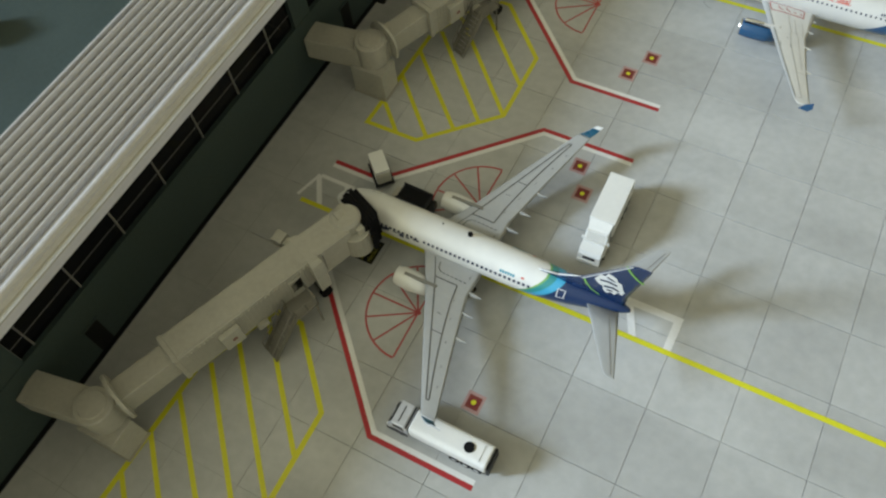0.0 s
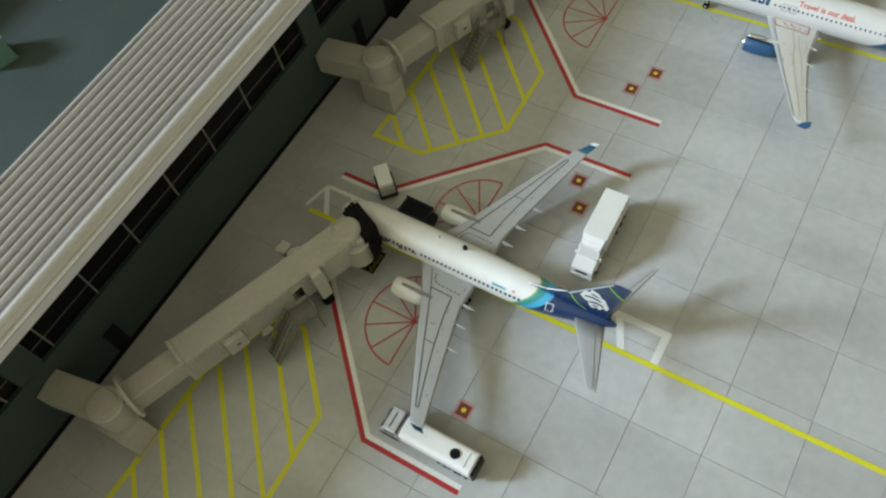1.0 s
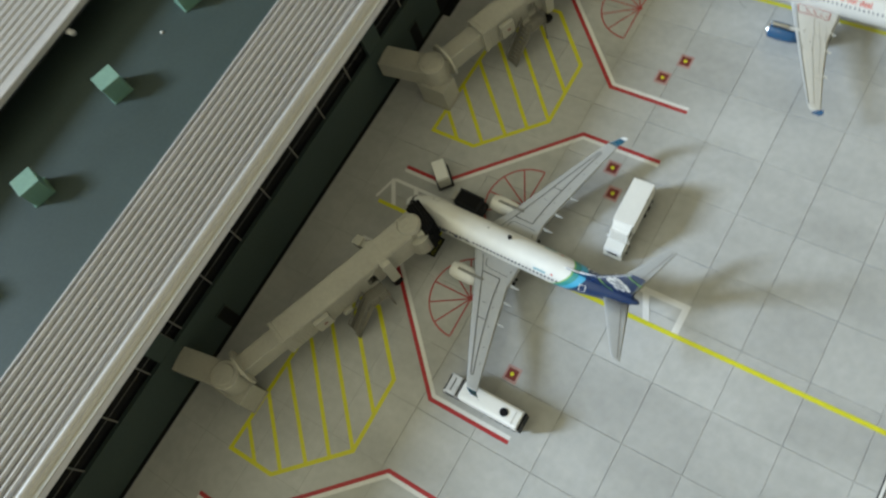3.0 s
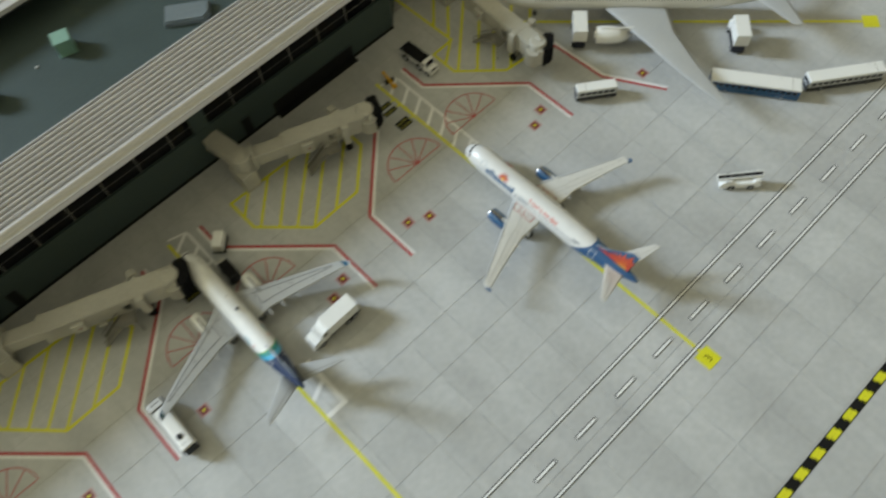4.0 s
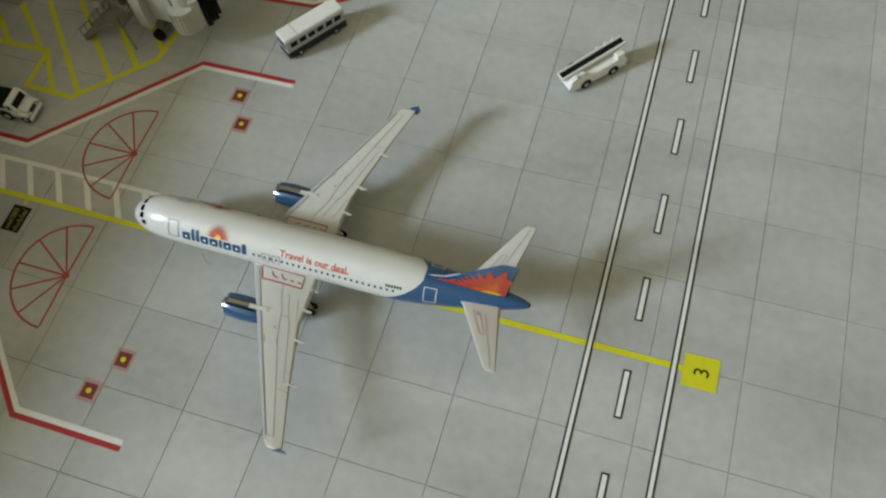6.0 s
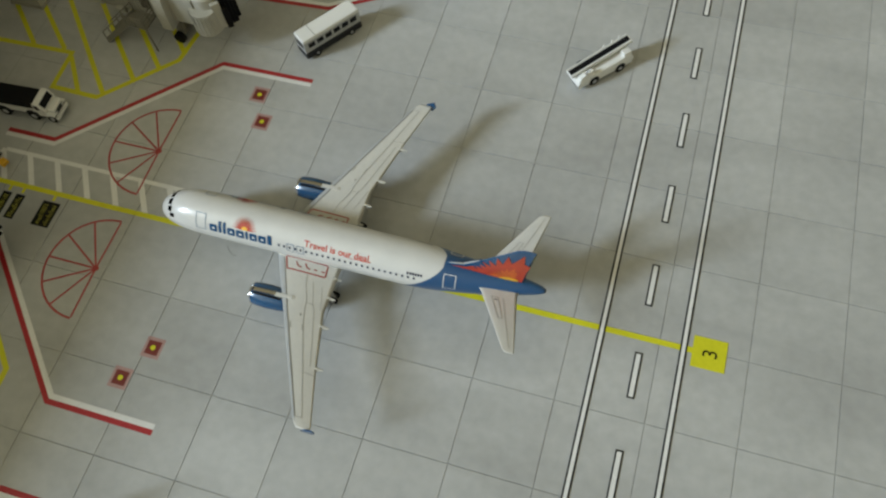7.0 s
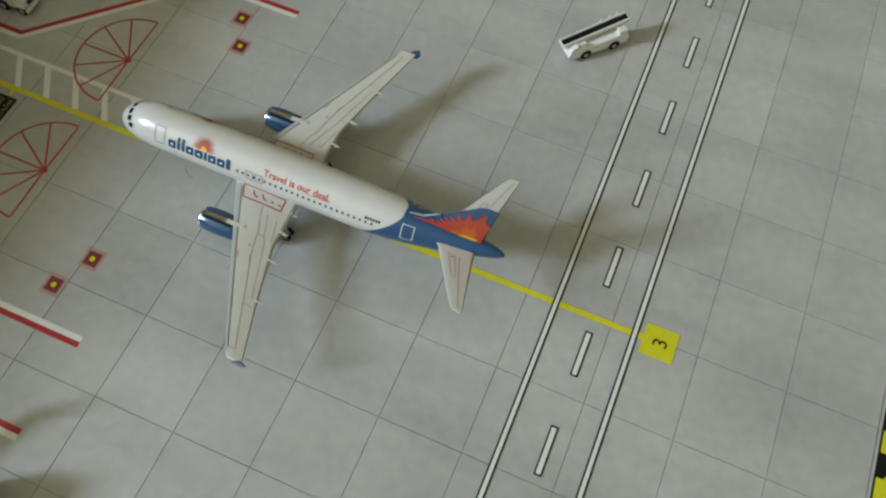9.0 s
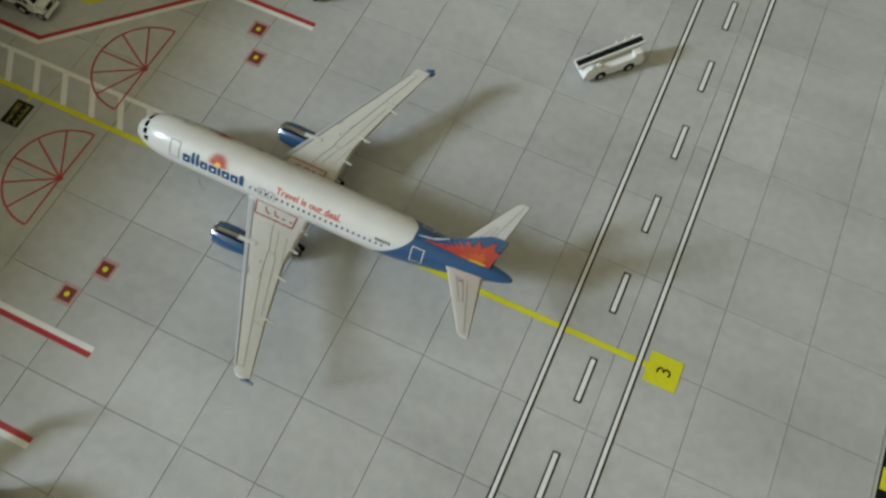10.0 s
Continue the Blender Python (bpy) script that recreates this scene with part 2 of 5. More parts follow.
def build_room():
    x0, x1, y0, y1, z0, z1 = ROOM
    part("floor", box(x0 - 10, x1 + 10, y0 - 10, y1 + 10, z0 - 5, z0), M_TABLE, None, "brown wooden floor of the room", kind="structure")
    part("ceiling", box(x0 - 10, x1 + 10, y0 - 10, y1 + 10, z1, z1 + 5), M_ROOM, None, "plain white ceiling", kind="structure")
    part("wall_north", box(x0 - 10, x1 + 10, y1, y1 + 10, z0, z1), M_ROOM, None, "plain warm white wall", kind="structure")
    part("wall_south", box(x0 - 10, x1 + 10, y0 - 10, y0, z0, z1), M_ROOM, None, "plain warm white wall", kind="structure")
    part("wall_east", box(x1, x1 + 10, y0, y1, z0, z1), M_ROOM, None, "plain warm white wall", kind="structure")
    wy0, wy1, wz0, wz1 = -212, -132, 110, 206
    w = box(x0 - 10, x0, y0, wy0, z0, z1)
    box(x0 - 10, x0, wy1, y1, z0, z1, bm=w)
    box(x0 - 10, x0, wy0, wy1, z0, wz0, bm=w)
    box(x0 - 10, x0, wy0, wy1, wz1, z1, bm=w)
    part("wall_west", w, M_ROOM, None, "warm white wall with a window opening", kind="structure")
    f = box(x0 - 8, x0 - 3, wy0, wy0 + 4, wz0, wz1)
    box(x0 - 8, x0 - 3, wy1 - 4, wy1, wz0, wz1, bm=f)
    box(x0 - 8, x0 - 3, wy0 + 4, wy1 - 4, wz0, wz0 + 4, bm=f)
    box(x0 - 8, x0 - 3, wy0 + 4, wy1 - 4, wz1 - 4, wz1, bm=f)
    part("window_1", f, M_WHITE, None, "white window frame in the room's wall", kind="structure")


build_room()

# ---- table and printed apron mat ----
part("table_top", box(-75, 55, -85, 65, -4.0, -0.14, 0.4), M_TABLE, None, "brown wooden table top under the model airport", category="table", kind="structure")
MAT_X0, MAT_X1, MAT_Y0, MAT_Y1 = -34.0, 30.0, -46.0, 34.0
JOINTS_X = [-19.6, -17.7, -15.8, -13.9, -11.97, -10.06, -8.065, -6.21, -4.445, -2.515, -0.67, 1.29, 3.22, 5.16, 7.10, 9.04, 10.98, 12.92, 14.86, 16.8, 18.74, 20.7, 22.6, 24.55, 26.5, 28.4]
TILE, TILE_Y = 1.946, 0.04
apron = part("ground", box(MAT_X0, MAT_X1, MAT_Y0, MAT_Y1, -0.13, -0.02), M_JOINT, None, "printed grey concrete apron mat with slab joints", category="apron", kind="structure")
GATES = (0.0, -12.05, -24.5)


def wedge_fan(cx, cy, name):
    """Half a wheel: rim, spokes and a hub, open to the aft side."""
    r = 1.36
    b = ribbon([(cx - r * math.sin(a), cy + r * math.cos(a)) for a in np.linspace(0, math.pi, 22)], 0.05, 0.008)
    for i in range(7):
        a = math.pi * i / 6
        ribbon([(cx - 0.02, cy), (cx - (r - 0.03) * math.sin(a), cy + (r - 0.03) * math.cos(a))], 0.045, 0.009, bm=b)
    disc(cx, cy, 0.062, 0.010, 14, b)
    part(name, b, M_THINRED, apron)


def hydrant_mark(cx, cy):
    part("faded_square", patch(cx - 0.23, cx + 0.23, cy - 0.25, cy + 0.25, 0.003), M_PINK, apron)
    part("red_square", patch(cx - 0.165, cx + 0.165, cy - 0.17, cy + 0.17, 0.006), M_SQUARE, apron)
    part("dark_square", disc(cx, cy, 0.12, 0.009, 10), M_DARKRED, apron)
    part("yellow_dot", disc(cx, cy, 0.065, 0.012, 12), M_YELLOW, apron)


def envelope(y, first=(-16.68, -15.2), sides=(1, -1)):
    """The red and white line round a stand, on each side of its centre line."""
    for s in sides:
        near = [(first[0], y + s * 1.47), (first[1], y + s * 1.47)]
        out = 4.98 if s > 0 else 4.94
        pts = near + [(-11.70, y + s * out), (-9.02, y + s * out)]
        part("red_line", ribbon(pts, 0.13, 0.005, side=s * 0.06), M_RED, apron)
        part("white_line", ribbon(pts, 0.13, 0.005, side=s * -0.07), M_WHITELINE, apron)


def ladder_mark(y, x0, x1, step, count):
    b = ribbon([(x0 - 0.05, y + 0.93), (x1, y + 0.93)], 0.12, 0.006)
    for i in range(count):
        x = x0 + step * i
        ribbon([(x - 0.12, y + 0.90), (x + 0.42, y + 0.05)], 0.15, 0.005, bm=b)
    ribbon([(x0 - 0.1, y + 0.94), (x0 - 0.34, y + 0.1)], 0.10, 0.007, bm=b)
    part("white_ladder_marking", b, M_WHITELINE, apron)


def hatch(dy, name="yellow_hatching"):
    """The hatched keep-clear area under a bridge."""
    rim = [(-16.60, dy - 8.88), (-14.94, dy - 8.88), (-13.02, dy - 7.02), (-13.06, dy - 4.58), (-14.80, dy - 2.80), (-15.60, dy - 2.80), (-16.52, dy - 5.0)]
    b = ribbon(rim, 0.14, 0.004, closed=True)
    for (x0, y0), (x1, y1) in (((-15.62, -8.86), (-16.58, -7.92)), ((-14.70, -8.68), (-16.54, -6.85)), ((-14.12, -8.08), (-16.50, -5.75)), ((-13.57, -7.54), (-16.28, -4.72)),
                               ((-13.05, -6.99), (-15.98, -3.92)), ((-13.08, -5.75), (-15.68, -3.03)), ):
        ribbon([(x0, dy + y0), (x1, dy + y1)], 0.13, 0.006, bm=b)
    part(name, b, M_YELLOW, apron)


def stop_block(cx, cy, w):
    """A black stop-position block whose yellow lettering is too small to read."""
    part("black_stop_block", patch(cx - w / 2, cx + w / 2, cy - 0.36, cy + 0.36, 0.004), M_BLACK, apron)
    b = bmesh.new()
    rows = 2 if w > 0.5 else 1
    rng = random.Random(int(cx * 100))
    for r in range(rows):
        x = cx + (r - (rows - 1) / 2) * 0.23
        y = cy - 0.30
        while y < cy + 0.27:
            wide = rng.choice((0.018, 0.022, 0.03))
            low = rng.choice((-0.07, -0.07, -0.02))
            patch(x + low, x + 0.07, y, y + wide, 0.007, b)
            if rng.random() < 0.5:
                z = rng.choice((-0.07, -0.01, 0.05))
                patch(x + z, x + z + 0.02, y + wide + 0.001, y + wide + 0.03, 0.007, b)
            y += wide + rng.choice((0.03, 0.035, 0.05))
    part("yellow_bars", b, M_DIM, apron)


for y in GATES:
    part("lead_in_line", ribbon([(-16.92, y), (2.05, y)], 0.14, 0.010), M_YELLOW, apron)
    envelope(y)
    wedge_fan(-12.20, y + 1.88, "red_turning_fan")
    wedge_fan(-12.205, y - 1.68, "red_turning_fan")
    for dx, dy in ((-10.31, -4.04), (-9.89, -3.18), (-10.29, 4.27), (-9.88, 3.44)):
        if (y, dx) != (-12.05, -10.31) or dy > 0:
            hydrant_mark(dx, y + dy)
    for cx, w in ((-15.62, 0.27), (-15.22, 0.27), (-14.28, 0.51)):
        stop_block(cx, y - 0.62, w)
        part("yellow_tick", ribbon([(cx, y - 0.22), (cx, y)], 0.08, 0.008), M_YELLOW, apron)
ladder_mark(0.0, -16.35, -11.0, 0.84, 7)
ladder_mark(-12.05, -16.75, -14.5, 0.95, 3)
ladder_mark(-24.5, -16.35, -12.0, 0.88, 5)
b = ribbon([(-8.6, -11.12), (-6.28, -11.12), (-6.28, -12.0)], 0.20, 0.006)
ribbon([(-7.55, -11.15), (-7.15, -12.0)], 0.19, 0.007, bm=b)
ribbon([(-8.5, -11.15), (-8.1, -12.0)], 0.19, 0.007, bm=b)
part("white_ladder_marking", b, M_WHITELINE, apron)
for y in (0.0, -12.5):
    hatch(y)
b = ribbon([(-16.22, 3.14), (-14.78, 3.10), (-13.04, 4.86), (-12.88, 6.2), (-15.5, 9.2), (-20.2, 9.2), (-20.2, 4.31), (-16.27, 4.38)], 0.15, 0.004, closed=True)
for (x0, y0), (x1, y1) in (((-15.40, 3.15), (-16.22, 4.25)), ((-14.65, 3.25), (-18.0, 6.95)), ((-14.0, 3.88), (-17.3, 7.4)), ((-13.45, 4.42), (-16.6, 7.7)), ((-12.95, 5.08), (-15.9, 8.2)), ((-16.55, 4.45), (-19.0, 6.75)), ((-17.55, 4.40), (-19.6, 6.35))):
    ribbon([(x0, y0), (x1, y1)], 0.14, 0.006, bm=b)
part("yellow_hatching", b, M_YELLOW, apron)
# the slanting stand at the pier's corner
G4 = Vector((0.727, 0.686))
O4 = Vector((-6.15, 15.5))


def at4(along, across):
    """A place by the slanting stand's centre line."""
    p = O4 + along * G4 + across * Vector((G4.y, -G4.x))
    return p.x, p.y


part("lead_in_line", ribbon([at4(-11.5, 0), at4(4.6, 0)], 0.15, 0.010), M_YELLOW, apron)
c = at4(5.0, 0)
part("number_box", prism([at4(4.63, -0.37), at4(5.37, -0.37), at4(5.37, 0.37), at4(4.63, 0.37)], 0.0, 0.006), M_YELLOW, apron)
pts = [(-14.28, 7.5), (-9.54, 7.68), (-6.89, 9.15)]
part("red_line", ribbon(pts, 0.13, 0.005, side=-0.03), M_RED, apron)
part("white_line", ribbon(pts, 0.13, 0.005, side=0.10), M_WHITELINE, apron)
hydrant_mark(-8.3, 9.1)
# number box of the stand whose line ends in view
part("number_box", patch(2.00, 2.74, -0.37, 0.37, 0.012), M_YELLOW, apron)


def lettering(body, size, depth=0.0):
    """The triangles of a text, as points in cm from its lower left corner."""
    curve = bpy.data.curves.new("lettering", "FONT")
    curve.body, curve.size, curve.resolution_u, curve.offset = body, 1.0, 3, depth
    ob = bpy.data.objects.new("lettering", curve)
    scene.collection.objects.link(ob)
    bpy.context.view_layer.update()
    mesh = bpy.data.meshes.new_from_object(ob.evaluated_get(bpy.context.evaluated_depsgraph_get()))
    b = bmesh.new()
    b.from_mesh(mesh)
    bpy.data.objects.remove(ob)
    bpy.data.curves.remove(curve)
    bpy.data.meshes.remove(mesh)
    for v in b.verts:
        v.co *= size
    return b


b = lettering("3", 0.46)
mid = sum((v.co for v in b.verts), Vector()) / len(b.verts)
for v in b.verts:
    d = v.co - mid
    v.co = (2.38 - d.y, d.x, 0.018)
part("number", b, M_BLACK, apron, "black painted numeral 3")

part("scratch", ribbon([(-9.26, -0.26), (-9.19, -0.35), (-9.11, -0.415), (-9.02, -0.455), (-8.94, -0.456)], 0.028, 0.003), M_JOINT, apron)

# ---- service road and edge strip ----
for x in (0.0, 1.815):
    part("road_edge_black", patch(x - 0.078, x + 0.078, -44, 32, 0.014), M_BLACK, apron)
    part("road_edge_white", patch(x - 0.040, x + 0.040, -44, 32, 0.018), M_WHITELINE, apron)
for i in range(-14, 12):
    y0 = -1.42 + i * 2.235
    part("road_dash_black", patch(0.895 - 0.085, 0.895 + 0.085, y0 - 0.02, y0 + 1.06, 0.014), M_BLACK, apron)
    part("road_dash_white", patch(0.895 - 0.05, 0.895 + 0.05, y0 + 0.018, y0 + 1.022, 0.018), M_WHITELINE, apron)
part("edge_strip_black", patch(7.17, 7.575, -44, 32, 0.004), M_BLACK, apron)
b = bmesh.new()
for i in range(-40, 30):
    y = 0.85 + i * 1.018
    patch(7.215, 7.372, y - 0.27, y + 0.21, 0.008, b)
    patch(7.373, 7.53, y - 0.21, y + 0.27, 0.008, b)
part("edge_strip_dashes", b, M_YELLOW, apron)

# ---- terminal ----
FRONT, END, FAR = -19.0, 3.0, -45.0
terminal = thing("terminal_building", at(FRONT, -15), "long grey-green model terminal with dark glazing and ribbed white roof edge", "building")


def tpart(name, bm, material, label="", smooth=False, parent=None):
    """A part of the terminal, given in the mat's own coordinates."""
    bm.transform(Matrix.Translation((-FRONT, 15, 0)))
    return part(name, bm, material, parent or terminal, label, smooth)


def footprint(front, back, end, far):
    """The outline of the pier, with its slanting corner."""
    return [(front, far), (front, end), (front - 7, end + 7), (back, end + 7), (back, far)]


tpart("lower_wall", prism(footprint(FRONT, -44, END, FAR), 0.0, 2.13), M_WALLGREEN)
tpart("core_wall", prism(footprint(FRONT - 0.16, -44, END - 0.07, FAR), 2.13, 4.70), M_WALLGREEN)
tpart("base_strip", box(FRONT, FRONT + 0.12, FAR, END, 0.0, 0.05), M_BLACK, "black strip along the foot of the wall")
tpart("window_ledge", box(FRONT - 0.15, FRONT + 0.03, FAR, END, 2.13, 2.19), M_WALLGREEN)
# glazing in bays, with solid piers where the bridges meet the wall
MULLIONS = [-9.28 - 1.63 * i for i in range(-8, 22)]
PIERS = [(-20.25, -19.5), (-8.2, -7.45), (-32.3, -31.55)]
for y0, y1 in PIERS:
    tpart("solid_pier", box(FRONT - 0.15, FRONT + 0.01, y0, y1, 2.19, 4.68), M_WALLGREEN)
edges = sorted([m for m in MULLIONS if FAR < m < END] + [e for p in PIERS for e in p] + [END - 0.15])
for a, c in zip(edges, edges[1:]):
    mid = (a + c) / 2
    if any(p0 < mid < p1 for p0, p1 in PIERS) or c - a < 0.08:
        continue
    tpart("glass_pane", box(FRONT - 0.13, FRONT - 0.10, a + 0.03, c - 0.03, 2.2, 4.68), M_GLASS)
    for z in (2.66, 3.20, 3.74, 4.28):
        tpart("transom", box(FRONT - 0.10, FRONT - 0.085, a + 0.03, c - 0.03, z, z + 0.015), M_MULLION)
    tpart("mullion", box(FRONT - 0.10, FRONT - 0.065, a - 0.02, a + 0.02, 2.19, 4.68), M_MULLION)


# no hole in the wall: a flat black panel paints the doorway's darkness
def doorway_panel(y0, y1, z1, name, label):
    b = box(FRONT + 0.004, FRONT + 0.03, y0 - 0.06, y1 + 0.06, z1, z1 + 0.07)
    tpart("lintel", b, M_WALLGREEN)
    return tpart(name, box(FRONT - 0.01, FRONT + 0.012, y0, y1, 0.02, z1), M_BLACK, label)


doorway_panel(-4.4, 0.38, 0.78, "baggage_door", "black panel for the dark of the open baggage doorway")
for y in (-17.98, -5.9, -30.0):
    doorway_panel(y - 0.22, y + 0.22, 1.12, "service_door", "small black panel for the dark of a service doorway")

tpart("baggage_threshold", box(FRONT + 0.015, FRONT + 0.40, -4.4, 0.38, 0.004, 0.03), M_BLACK, "flat black plate before the baggage doorway")

# roof edge: a smooth fascia, then ribs that run along the building
def along_roof(poly, end):
    """A moulding of the given section, run along the building."""
    return rings([[(x, FAR, z) for x, z in poly], [(x, end, z) for x, z in poly]])


bead = [(-18.24 - 0.135 * math.cos(a), 4.9 + 0.155 * math.sin(a)) for a in np.linspace(math.pi, 0.0, 13)]
prof = [(-17.85, 4.63), (-17.85, 4.87), (-17.91, 4.865), (-18.01, 4.875)] + bead[1:-1] + [(-18.41, 4.885), (-18.525, 4.875), (-18.525, 4.63)]
tpart("fascia", along_roof(prof, END + 0.25), M_ROOFRIB, "smooth off-white roof edge moulding")
# cool light on the front face is put into its colour
tpart("fascia_face", along_roof([(-17.848, 4.625), (-17.83, 4.625), (-17.83, 4.88), (-17.848, 4.88)], END + 0.25), M_FASCIA, "front face of the roof edge, tinted pale for cool light")
# strip laid in the channel, its darker tan standing in for shade
tpart("fascia_channel_shade", along_roof([(-18.08, 4.884), (-18.08, 4.89), (-18.01, 4.883), (-17.91, 4.873), (-17.866, 4.876), (-17.866, 4.871)], END + 0.25), M_CREAM_DARK, "strip painted tan for the shade in the roof edge channel")
tpart("fascia_lip", along_roof([(-17.865, 4.881), (-17.828, 4.881), (-17.83, 4.906), (-17.847, 4.916), (-17.865, 4.906)], END + 0.25), M_CREAM, "thin cream lip along the roof edge")
for i in range(10):
    x = -18.526 - 0.215 * i
    z = 4.934 + 0.034 * i
    rib = [(x, z - 0.12), (x - 0.004, z - 0.02), (x - 0.018, z + 0.062), (x - 0.040, z + 0.092), (x - 0.070, z + 0.086), (x - 0.098, z + 0.050), (x - 0.106, z + 0.030), (x - 0.118, z + 0.036), (x - 0.140, z + 0.030), (x - 0.178, z - 0.020), (x - 0.215, z - 0.028), (x - 0.215, z - 0.12)]
    tpart("roof_rib", rings([[(px, FAR, pz) for px, pz in rib], [(px, END + 0.25 + 0.12 * i, pz) for px, pz in rib]]), M_ROOFRIB)
tpart("rib_bed", box(-20.67, -18.35, FAR, END + 0.2, 4.65, 4.84), M_ROOFRIB)
tpart("roof_step", box(-20.73, -20.68, FAR, END + 1.3, 4.65, 5.335), M_ROOFRIB)
tpart("flat_roof", box(-31.15, -20.73, FAR, END + 4.0, 4.6, 4.695), M_ROOF)
# upper storey
# deep shade under the eaves is painted in as charcoal
tpart("upper_wall", box(-44, -28.45, FAR, END - 3, 4.695, 5.7), M_DARK)
tpart("upper_fascia", box(-27.2, -26.91, FAR, END - 2.5, 5.7, 5.94, 0.04), M_ROOFRIB)
for i in range(22):
    x = -27.2 - 0.287 * i
    z = 5.815 + 0.029 * i
    rib = [(x, z - 0.115), (x, z), (x - 0.029, z + 0.053), (x - 0.181, z + 0.072), (x - 0.23, z + 0.029), (x - 0.24, z), (x - 0.287, z), (x - 0.287, z - 0.115)]
    tpart("upper_roof_rib", rings([[(px, FAR, pz) for px, pz in rib], [(px, END - 2.5, pz) for px, pz in rib]]), M_ROOFRIB)
# charcoal here too carries the eaves' shade
tpart("upper_soffit", box(-44, -26.93, FAR, END - 2.5, 5.62, 5.7), M_DARK)
for y in (-12.87, -17.08, -21.86):
    tpart("eaves_bracket", rod((-28.35, y, 5.27), (-26.67, y, 5.58), 0.125, 0.105), M_SILVER, "short grey bracket under the eaves", True)

for y in (-9.88, -13.75, -17.77, -21.69):
    u = thing("roof_unit", at(-24.46, y, 4.695, -16), "mint green plastic box standing on the flat roof", "roof unit", "roof boxes")
    part("casing", box(-0.345, 0.345, -0.345, 0.345, 0.04, 0.705, 0.03), M_MINT, u)
    part("base", box(-0.38, 0.38, -0.38, 0.38, 0.0, 0.05), M_MINT, u)
    part("lid", box(-0.368, 0.368, -0.368, 0.368, 0.706, 0.75, 0.015), M_LID, u)
for x, y, z in ((-24.52, -11.32, 4.695), (-19.65, -19.70, 5.1)):
    u = thing("roof_screw", at(x, y, z), "tiny pale screw head set in the roof", "screw", "roof screws")
    part("washer", rod((0, 0, 0), (0, 0, 0.03), 0.075, 0.07, 16), M_PALEPANEL, u)
    part("head", rod((0, 0, 0.03), (0, 0, 0.075), 0.05, 0.035, 12), M_WHITE, u)
u = thing("roof_hatch", at(-22.22, -5.22, 4.695, 55), "low slate grey hatch housing on the flat roof", "roof hatch")
part("curb", prism([(-0.95, -0.52), (0.72, -0.52), (0.95, -0.19), (0.95, 0.52), (-0.95, 0.52)], 0.0, 0.21), M_HATCH, u)
part("cover", prism([(-0.89, -0.46), (0.69, -0.46), (0.89, -0.15), (0.89, 0.46), (-0.89, 0.46)], 0.211, 0.285), M_HATCH, u)

# ---- jet bridges ----


